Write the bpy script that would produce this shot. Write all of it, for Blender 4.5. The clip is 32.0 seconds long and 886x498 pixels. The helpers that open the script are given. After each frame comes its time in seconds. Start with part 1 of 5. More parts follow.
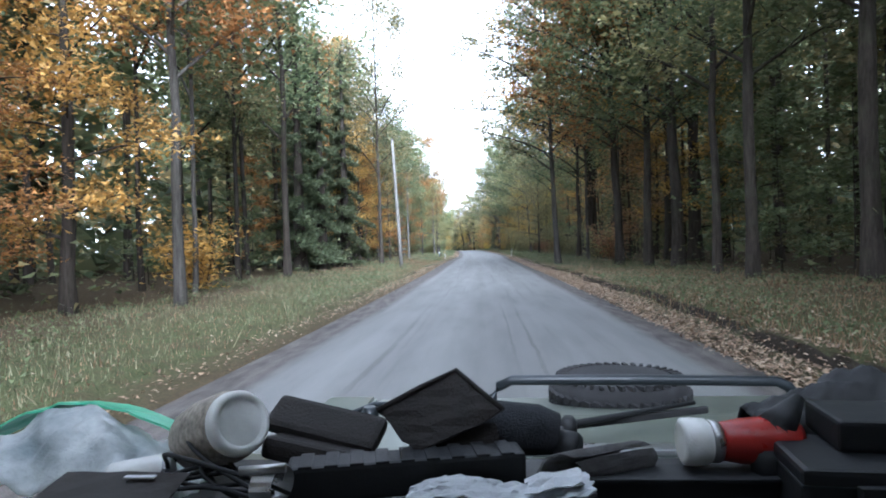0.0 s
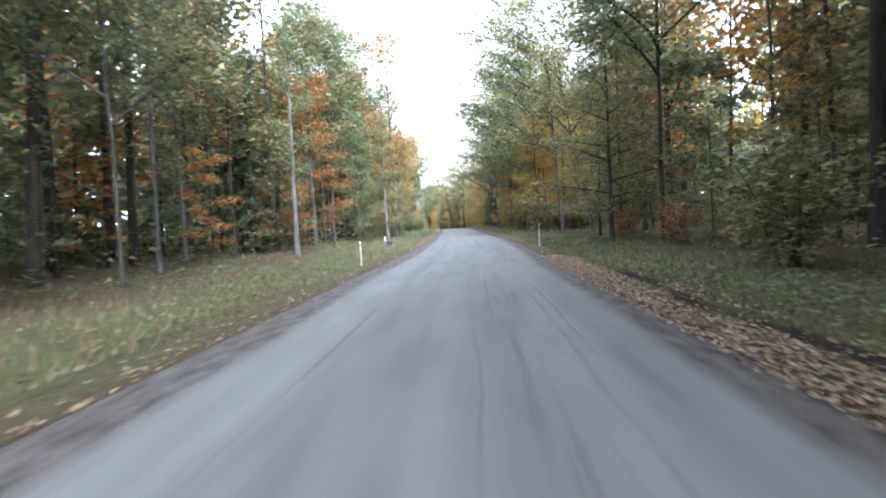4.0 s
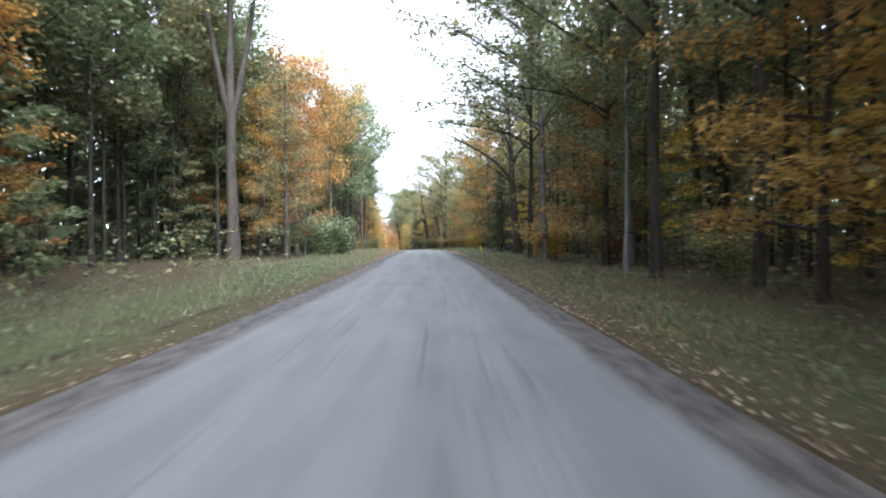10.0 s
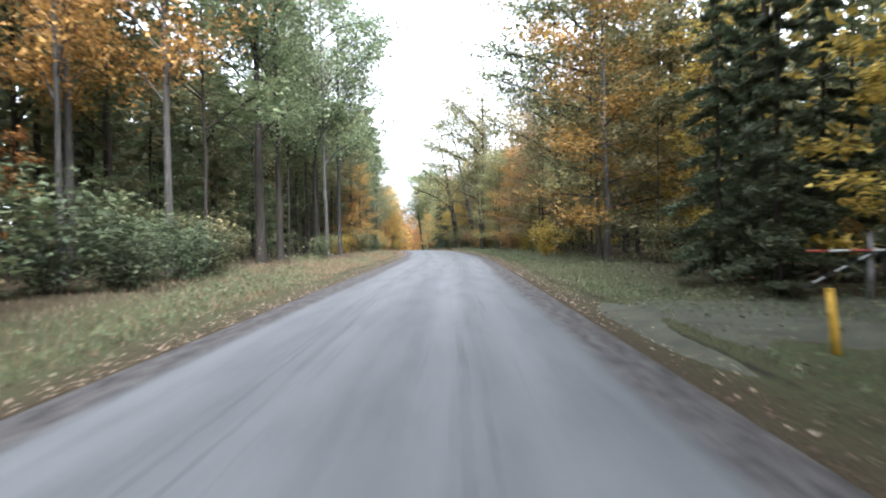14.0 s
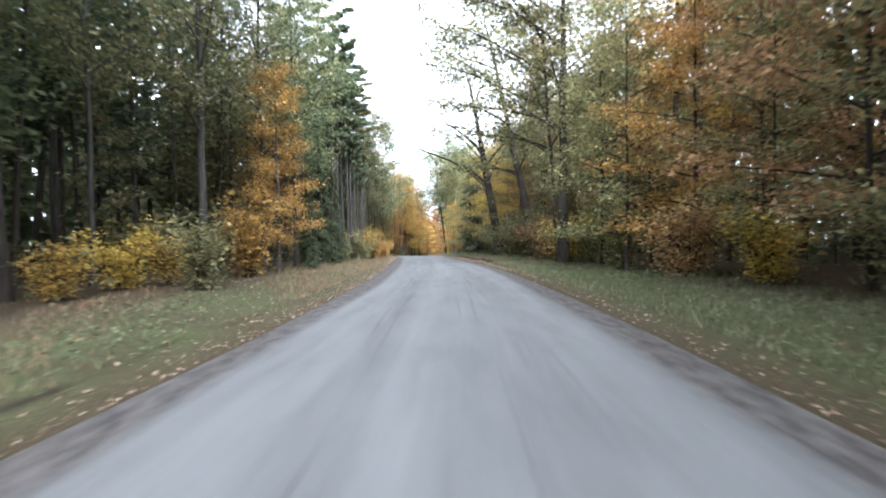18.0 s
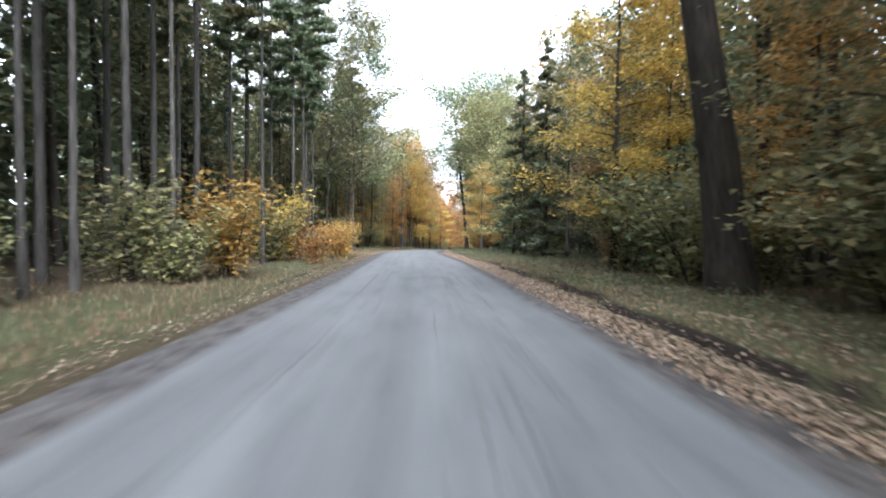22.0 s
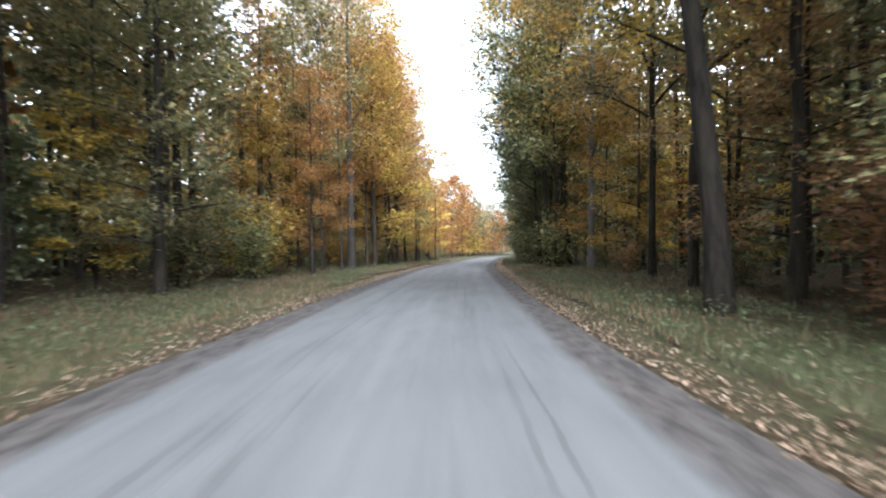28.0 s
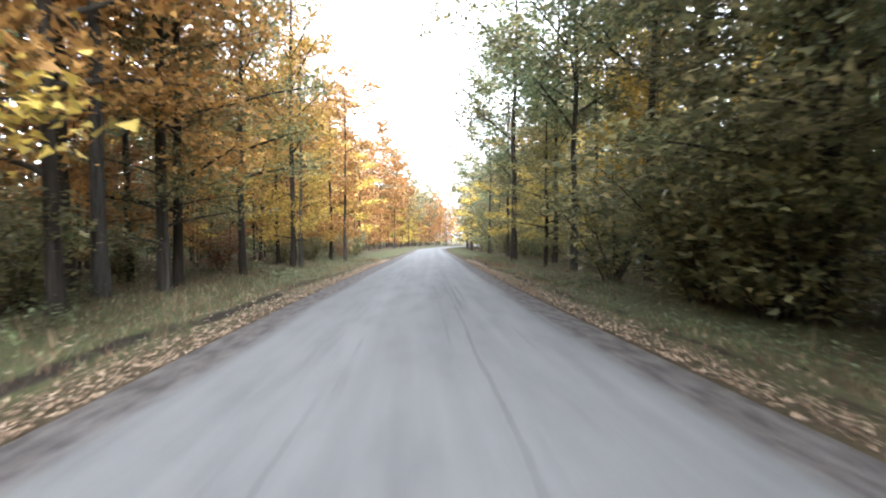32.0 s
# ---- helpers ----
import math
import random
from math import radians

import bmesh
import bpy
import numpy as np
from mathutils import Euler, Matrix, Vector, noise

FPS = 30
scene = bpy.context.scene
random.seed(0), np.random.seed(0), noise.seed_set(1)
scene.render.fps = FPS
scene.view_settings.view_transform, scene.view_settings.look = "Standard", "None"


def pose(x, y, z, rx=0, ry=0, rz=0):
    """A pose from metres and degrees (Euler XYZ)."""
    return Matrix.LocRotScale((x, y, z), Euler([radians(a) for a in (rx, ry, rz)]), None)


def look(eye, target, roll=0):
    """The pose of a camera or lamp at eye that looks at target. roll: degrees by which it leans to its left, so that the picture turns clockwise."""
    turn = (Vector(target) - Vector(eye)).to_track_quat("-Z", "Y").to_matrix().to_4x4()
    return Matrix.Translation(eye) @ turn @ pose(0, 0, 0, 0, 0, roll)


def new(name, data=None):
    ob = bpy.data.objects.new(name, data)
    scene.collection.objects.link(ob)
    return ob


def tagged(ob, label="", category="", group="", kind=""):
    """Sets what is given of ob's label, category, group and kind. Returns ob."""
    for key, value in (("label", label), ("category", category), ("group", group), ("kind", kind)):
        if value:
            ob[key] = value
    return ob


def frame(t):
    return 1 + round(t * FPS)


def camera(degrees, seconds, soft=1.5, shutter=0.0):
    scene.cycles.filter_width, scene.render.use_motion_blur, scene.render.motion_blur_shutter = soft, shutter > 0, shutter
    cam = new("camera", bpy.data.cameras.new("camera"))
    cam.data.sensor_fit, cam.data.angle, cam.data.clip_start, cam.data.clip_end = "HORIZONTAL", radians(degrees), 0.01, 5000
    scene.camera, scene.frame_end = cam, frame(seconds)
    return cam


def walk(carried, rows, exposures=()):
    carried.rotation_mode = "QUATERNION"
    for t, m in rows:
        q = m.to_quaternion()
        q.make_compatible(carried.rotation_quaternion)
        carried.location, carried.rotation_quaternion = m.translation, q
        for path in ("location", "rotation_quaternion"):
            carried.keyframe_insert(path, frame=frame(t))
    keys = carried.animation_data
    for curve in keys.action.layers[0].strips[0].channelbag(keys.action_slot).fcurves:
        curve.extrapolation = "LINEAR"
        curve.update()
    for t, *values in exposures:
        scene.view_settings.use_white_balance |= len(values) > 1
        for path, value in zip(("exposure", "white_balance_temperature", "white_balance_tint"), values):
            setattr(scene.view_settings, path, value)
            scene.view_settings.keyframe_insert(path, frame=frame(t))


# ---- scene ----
cam = camera(70.5, 32.0, soft=1.9, shutter=0.35)
# seconds, eye x, y, z, yaw to the left, pitch up, roll, in metres and degrees
PATH = [
    (0, 0.00, 0.00, 1.55, 1.64, -0.27, -1.69),
    (0.034, 0.00, 0.00, 1.55, 1.64, -0.27, -1.69),
    (0.5, 0.34, 6.61, 1.54, -0.10, -0.57, 0.36),
    (1, 0.68, 13.17, 1.53, 1.20, -0.97, -0.46),
    (1.5, 0.96, 19.42, 1.55, 0.65, -2.00, -1.80),
    (2, 1.13, 25.34, 1.55, 1.63, -2.10, -2.90),
    (2.5, 1.37, 31.06, 1.55, 1.43, -1.50, -1.79),
    (3, 1.50, 36.84, 1.55, 1.11, -2.06, -0.89),
    (3.5, 1.69, 42.56, 1.57, 1.99, -1.05, -1.34),
    (4, 1.97, 48.12, 1.56, 1.10, -2.41, -2.97),
    (4.5, 2.05, 54.01, 1.57, -0.29, -1.05, -2.89),
    (6.5, 3.59, 78.20, 1.56, 0.84, -0.66, -0.94),
    (7, 3.58, 84.39, 1.55, 0.80, -1.64, -1.71),
    (7.5, 3.65, 90.51, 1.55, -0.54, -0.90, -1.06),
    (8, 3.69, 96.64, 1.55, 0.04, -0.97, -1.18),
    (8.5, 3.62, 102.74, 1.55, -0.78, -3.02, -2.33),
    (9, 3.51, 109.01, 1.54, -0.05, -3.51, -2.88),
    (9.5, 3.46, 115.43, 1.55, -0.36, -1.47, -1.50),
    (10, 3.47, 121.90, 1.53, -0.64, -0.95, -0.54),
    (10.5, 3.54, 128.23, 1.52, 0.42, -0.71, -0.28),
    (11, 3.65, 134.82, 1.55, 0.06, -0.69, -0.27),
    (11.5, 3.65, 140.88, 1.55, 1.23, -0.41, -0.31),
    (12, 3.57, 147.13, 1.54, 1.20, -1.00, 0.73),
    (12.5, 3.60, 153.48, 1.53, 1.24, -1.04, -0.16),
    (13, 3.52, 159.46, 1.55, 0.92, -0.63, 0.43),
    (13.5, 3.41, 165.61, 1.56, 2.16, -1.52, -0.87),
    (14, 3.31, 171.82, 1.58, 2.18, -1.43, -0.96),
    (14.5, 3.12, 177.75, 1.54, 2.08, -1.32, 0.13),
    (16.5, 2.78, 202.82, 1.41, 4.28, -1.89, -0.83),
    (17, 2.42, 208.72, 1.38, 2.75, -1.83, -0.54),
    (17.5, 2.03, 214.62, 1.32, 4.04, -0.75, 0.22),
    (18, 1.63, 220.42, 1.26, 5.05, -1.47, -1.27),
    (18.5, 1.17, 226.43, 1.21, 3.88, -2.76, -1.10),
    (19, 0.73, 232.49, 1.12, 5.02, -2.45, -1.39),
    (19.5, 0.28, 238.51, 1.02, 5.51, -3.29, -5.95),
    (20, -0.38, 244.52, 0.89, 5.03, -0.99, -3.76),
    (20.5, -1.06, 250.72, 0.81, 6.69, -1.48, -1.77),
    (21, -1.80, 256.98, 0.67, 6.42, -2.88, -2.87),
    (21.5, -2.45, 263.05, 0.55, 7.17, -2.80, -0.94),
    (22, -3.21, 269.25, 0.41, 6.46, -2.50, 0.50),
    (22.5, -4.02, 275.44, 0.32, 8.74, -2.54, 2.32),
    (23, -4.86, 281.75, 0.19, 9.05, -4.39, 2.32),
    (23.5, -5.80, 288.01, 0.04, 6.16, -1.69, 0.71),
    (24, -6.72, 294.27, -0.13, 10.93, -1.37, 1.43),
    (24.5, -7.64, 300.50, -0.30, 10.36, -3.29, 0.08),
    (26.5, -12.41, 325.12, -1.01, 9.92, -2.23, -1.17),
    (27, -13.01, 331.18, -1.21, 8.72, -3.32, -2.08),
    (27.5, -13.62, 337.38, -1.41, 7.26, -4.59, -2.04),
    (28, -14.21, 343.71, -1.65, 4.70, -2.24, -0.83),
    (28.5, -14.82, 350.10, -1.90, 3.09, -2.81, 0.50),
    (29, -15.39, 356.72, -2.13, 2.59, -2.04, -0.45),
    (29.5, -15.92, 363.47, -2.39, 1.70, -4.89, -0.57),
    (30, -16.36, 370.07, -2.67, 1.15, -4.44, 1.02),
    (30.5, -16.69, 376.46, -2.92, 1.54, -4.43, 1.05),
    (31, -16.87, 382.04, -3.17, 0.68, -4.92, 1.12),
    (31.5, -17.08, 387.46, -3.41, -1.19, -4.59, -1.06),
    (32, -17.45, 392.69, -3.62, -1.81, -3.29, 0.07),
]


def view(x, y, z, yaw, pitch, roll):
    a, b = radians(yaw), radians(pitch)
    ahead = Vector((-math.sin(a) * math.cos(b), math.cos(a) * math.cos(b), math.sin(b)))
    eye = Vector((x, y, z))
    return look(eye, eye + 2 * ahead, roll)


walk(cam, [(t, view(*row)) for t, *row in PATH], [(0, 2.80, 5250, 11), (1, 2.85, 5500, 11), (2, 2.92, 5600, 11), (4, 2.95, 5500, 11), (7, 2.55, 5500, 11), (8, 2.60, 5600, 11), (9, 2.62, 5450, 11), (10, 2.62, 5550, 11), (11, 2.46, 5600, 11), (12, 2.38, 5600, 11), (13, 2.55, 5650, 11), (14, 2.68, 5650, 11), (17, 2.58, 5600, 11), (18.5, 2.55, 5600, 11), (20, 2.47, 5650, 11), (22, 2.50, 5600, 11), (23, 2.70, 5600, 11), (24.5, 2.65, 5600, 11), (27, 2.48, 5600, 11), (28, 2.58, 5650, 11), (29, 2.95, 5850, 11), (31, 3.06, 5750, 11), (32, 3.12, 5750, 11)])

# ---- sky and sun: a bright overcast afternoon ----
world = bpy.data.worlds.new("overcast_sky")
scene.world = world
world.use_nodes = True
wn, wl = world.node_tree.nodes, world.node_tree.links
wn.clear()
sky = wn.new("ShaderNodeTexSky")
sky.sky_type, sky.sun_disc = "NISHITA", False
sky.sun_elevation, sky.sun_rotation = radians(38), radians(167)
sky.air_density, sky.dust_density, sky.ozone_density = 1.0, 1.5, 1.0
grey = wn.new("ShaderNodeHueSaturation")
grey.inputs["Saturation"].default_value = 0.12
bg = wn.new("ShaderNodeBackground")
bg.inputs["Strength"].default_value = SKY_STRENGTH = 0.15
wout = wn.new("ShaderNodeOutputWorld")
wl.new(sky.outputs[0], grey.inputs["Color"])
wl.new(grey.outputs[0], bg.inputs["Color"])
wl.new(bg.outputs[0], wout.inputs["Surface"])
sun_data = bpy.data.lights.new("sun", "SUN")
sun_data.energy, sun_data.angle, sun_data.color = 1.5, radians(35), (1.0, 0.97, 0.93)
sun = new("sun", sun_data)
sun.matrix_world = pose(0, 0, 60, 90 - 38, 0, 13)


# ---- materials ----
def material(name, rough=0.8, metal=0.0, spec=0.3):
    m = bpy.data.materials.new(name)
    m.use_nodes = True
    n, l = m.node_tree.nodes, m.node_tree.links
    b = n["Principled BSDF"]
    b.inputs["Roughness"].default_value, b.inputs["Metallic"].default_value = rough, metal
    b.inputs["Specular IOR Level"].default_value = spec
    return m, n, l, b


def noise_node(n, l, scale, detail=5.0, rough=0.6, stretch=None, source="Object"):
    co = n.new("ShaderNodeTexCoord")
    t = n.new("ShaderNodeTexNoise")
    t.inputs["Scale"].default_value, t.inputs["Detail"].default_value, t.inputs["Roughness"].default_value = scale, detail, rough
    if stretch:
        mp = n.new("ShaderNodeMapping")
        mp.inputs["Scale"].default_value = stretch
        l.new(co.outputs[source], mp.inputs["Vector"])
        l.new(mp.outputs[0], t.inputs["Vector"])
    else:
        l.new(co.outputs[source], t.inputs["Vector"])
    return t


def ramp(n, l, fac, stops):
    r = n.new("ShaderNodeValToRGB")
    e = r.color_ramp.elements
    while len(e) < len(stops):
        e.new(0.5)
    for k, (p, c) in zip(e, stops):
        k.position, k.color = p, (*c, 1)
    l.new(fac, r.inputs[0])
    return r


def blend(n, l, a, b, fac, mode="MIX"):
    m = n.new("ShaderNodeMix")
    m.data_type, m.blend_type = "RGBA", mode
    for s, v in (("A", a), ("B", b)):
        sock = m.inputs[6 if s == "A" else 7]
        if hasattr(v, "links"):
            l.new(v, sock)
        else:
            sock.default_value = (*v, 1)
    if hasattr(fac, "links"):
        l.new(fac, m.inputs[0])
    else:
        m.inputs[0].default_value = fac
    return m.outputs[2]


def bump(n, l, b, height, strength=0.5, distance=0.02):
    k = n.new("ShaderNodeBump")
    k.inputs["Strength"].default_value, k.inputs["Distance"].default_value = strength, distance
    l.new(height, k.inputs["Height"])
    l.new(k.outputs[0], b.inputs["Normal"])


def maths(n, l, op, a, b=0.0, c=0.0):
    k = n.new("ShaderNodeMath")
    k.operation = op
    for i, v in enumerate((a, b, c)):
        if hasattr(v, "links"):
            l.new(v, k.inputs[i])
        else:
            k.inputs[i].default_value = v
    return k.outputs[0]


def leaf_material(name, stops, shine=0.45, through_light=0.45, vivid=0.86):
    """Leaves: every leaf and every tree has a shade of its own; light passes through."""
    m, n, l, b = material(name, shine, 0.0, 0.25)
    geo, info = n.new("ShaderNodeNewGeometry"), n.new("ShaderNodeObjectInfo")
    r = ramp(n, l, geo.outputs["Random Per Island"], stops)
    hue = n.new("ShaderNodeHueSaturation")
    l.new(r.outputs[0], hue.inputs["Color"])
    hue.inputs["Saturation"].default_value = vivid
    l.new(maths(n, l, "MULTIPLY_ADD", info.outputs["Random"], 0.03, 0.483), hue.inputs["Hue"])
    l.new(maths(n, l, "MULTIPLY_ADD", info.outputs["Random"], 0.5, 0.75), hue.inputs["Value"])
    l.new(hue.outputs[0], b.inputs["Base Color"])
    tr, mix = n.new("ShaderNodeBsdfTranslucent"), n.new("ShaderNodeMixShader")
    l.new(hue.outputs[0], tr.inputs["Color"])
    mix.inputs[0].default_value = through_light
    l.new(b.outputs[0], mix.inputs[1])
    l.new(tr.outputs[0], mix.inputs[2])
    l.new(mix.outputs[0], n["Material Output"].inputs["Surface"])
    return m


LEAF = {
    "green": leaf_material("leaf_green", [(0.0, (0.0874, 0.124, 0.051)), (0.5, (0.168, 0.212, 0.0874)), (1.0, (0.291, 0.32, 0.146))]),
    "olive": leaf_material("leaf_olive", [(0.0, (0.117, 0.133, 0.0546)), (0.6, (0.258, 0.25, 0.101)), (1.0, (0.499, 0.421, 0.156))]),
    "yellow": leaf_material("leaf_yellow", [(0.0, (0.224, 0.168, 0.056)), (0.5, (0.504, 0.353, 0.0952)), (1.0, (0.762, 0.538, 0.168))], vivid=1.03),
    "orange": leaf_material("leaf_orange", [(0.0, (0.218, 0.138, 0.0575)), (0.5, (0.46, 0.27, 0.092)), (1.0, (0.713, 0.437, 0.155))], vivid=1.03),
    "brown": leaf_material("leaf_brown", [(0.0, (0.163, 0.0894, 0.0325)), (0.5, (0.39, 0.211, 0.0731)), (1.0, (0.585, 0.341, 0.114))]),
    "needle": leaf_material("needle", [(0.0, (0.055, 0.076, 0.036)), (0.6, (0.104, 0.134, 0.062)), (1.0, (0.17, 0.195, 0.09))], 0.5, 0.3),
}


def bark_material(name, dark, light, moss=0.15):
    m, n, l, b = material(name, 0.9, 0.0, 0.15)
    big = noise_node(n, l, 1.2, 4.0)
    rib = noise_node(n, l, 9.0, 6.0, 0.7, (1.0, 1.0, 0.16))
    info = n.new("ShaderNodeObjectInfo")
    base = ramp(n, l, rib.outputs[0], [(0.32, dark), (0.68, light)])
    stain = ramp(n, l, big.outputs[0], [(0.5, (0, 0, 0)), (0.72, (1, 1, 1))])
    mossy = blend(n, l, base.outputs[0], (0.07, 0.085, 0.045), maths(n, l, "MULTIPLY", stain.outputs[0], moss))
    v = maths(n, l, "MULTIPLY_ADD", info.outputs["Random"], 0.5, 0.75)
    hue = n.new("ShaderNodeHueSaturation")
    l.new(mossy, hue.inputs["Color"])
    l.new(v, hue.inputs["Value"])
    l.new(hue.outputs[0], b.inputs["Base Color"])
    bump(n, l, b, rib.outputs[0], 0.9, 0.03)
    return m


BARK = {
    "grey": bark_material("bark_grey", (0.034, 0.031, 0.027), (0.112, 0.103, 0.092)),
    "dark": bark_material("bark_dark", (0.02, 0.017, 0.014), (0.07, 0.058, 0.048), 0.3),
    "pale": bark_material("bark_pale", (0.065, 0.062, 0.058), (0.2, 0.19, 0.177), 0.15),
}

# ---- the line of the road: y along it, x of its middle ----
ROAD_Y = [-80, 10, 23, 34, 45, 57, 93, 118, 138, 163, 181, 218, 230, 243, 254, 265, 277, 290, 308, 325, 341, 354, 367, 380, 402, 420, 540, 620, 720, 900]
ROAD_X = [-3.6, 0.31, 0.94, 1.16, 1.48, 1.69, 3.05, 2.86, 2.86, 2.78, 2.25, 1.69, 0.87, -0.08, -1.41, -2.84, -4.47, -6.46, -9.32, -12.38, -14.89, -15.82, -16.59, -16.99, -17.59, -17.55, -15.8, -8, 14, 70]


def middle(y):
    y = np.asarray(y, float)
    return (np.interp(y - 12, ROAD_Y, ROAD_X) + np.interp(y - 6, ROAD_Y, ROAD_X) + np.interp(y, ROAD_Y, ROAD_X) + np.interp(y + 6, ROAD_Y, ROAD_X) + np.interp(y + 12, ROAD_Y, ROAD_X)) / 5


def across(y, off):
    """The place off metres to the right of the road's middle, at y along it."""
    y, off = np.asarray(y, float), np.asarray(off, float)
    slope = (middle(y + 1) - middle(y - 1)) / 2
    k = 1 / np.sqrt(1 + slope**2)
    near = np.clip(1 - np.abs(off) / 400, 0, 1)
    return middle(y) + off * (1 - near + near * k), y - off * slope * k * near


def fall(y):
    """The lie of the land along the road: level at first, then over a long brow and gently downhill."""
    s = np.clip(np.asarray(y, float) - 165, 0, 235)
    return -(s**2) / 10000 - np.maximum(np.asarray(y, float) - 400, 0) * 0.047


def height(off, y):
    """How high the ground lies, off metres from the road's middle."""
    a = np.abs(off)
    crown = 0.05 * (1 - np.clip(a / 3.0, 0, 1) ** 2)
    edge = 4.2 + 0.16 * np.sin(y * 0.37 + 2 * np.sign(off)) + 0.1 * np.sin(y * 1.13 + off * 0.2)
    step = np.clip((a - edge) / 0.12, 0, 1)
    # a low bank, cut by the grader, steep and higher in some stretches than in others
    tall_ = ((off > 0) & (y < 66)) | ((off > 0) & (y > 268) & (y < 340)) | ((y > 380) & (y < 460))
    lip = (0.08 + 0.03 * np.sin(y * 0.071 + np.sign(off)) + np.where(tall_, np.where(y > 350, 0.06, 0.1), 0.0)) * step * (1 - 0.35 * np.clip((a - edge - 0.3) / 1.5, 0, 1))
    verge = 0.12 * np.clip((a - 4.4) / 2.5, 0, 1)
    rough = np.clip((a - 3.6) / 2, 0, 1) * (0.06 * np.sin(y * 0.9 + off * 1.7) * np.sin(off * 1.1 - y * 0.33) + 0.05 * np.sin(y * 0.21 + off * 0.5))
    wood = 0.25 * np.clip((a - 8) / 20, 0, 1)
    return crown + lip + verge + rough + wood - 0.05 + fall(y)


def sheet(name, ys, offs, lift, mat, label, category):
    yy, oo = np.meshgrid(ys, offs, indexing="ij")
    x, y = across(yy, oo)
    z = height(oo, yy) + lift(oo, yy)
    co = np.stack([x, y, z], -1).reshape(-1, 3)
    r, c = len(ys), len(offs)
    i = np.arange(r * c).reshape(r, c)
    f = np.stack([i[:-1, :-1], i[:-1, 1:], i[1:, 1:], i[1:, :-1]], -1).reshape(-1, 4)
    me = raw_mesh(name, co, f)
    uv = me.uv_layers.new(name="metres")
    flat = np.stack([oo, yy], -1).reshape(-1, 2)[f.reshape(-1)]
    uv.data.foreach_set("uv", flat.astype(np.float32).ravel())
    me.polygons.foreach_set("use_smooth", np.ones(len(f), bool))
    me.materials.append(mat)
    return tagged(new(name, me), label, category, kind="structure")


def raw_mesh(name, co, f):
    """A mesh from arrays of corners and of faces, all with as many corners."""
    co, f = np.asarray(co, np.float32), np.asarray(f, np.int32)
    me = bpy.data.meshes.new(name)
    me.vertices.add(len(co))
    me.vertices.foreach_set("co", co.ravel())
    me.loops.add(f.size)
    me.loops.foreach_set("vertex_index", f.ravel())
    me.polygons.add(len(f))
    me.polygons.foreach_set("loop_start", np.arange(0, f.size, f.shape[1], dtype=np.int32))
    me.update(calc_edges=True)
    return me


def uv_lateral(n):
    u = n.new("ShaderNodeUVMap")
    u.uv_map = "metres"
    s = n.new("ShaderNodeSeparateXYZ")
    return u, s


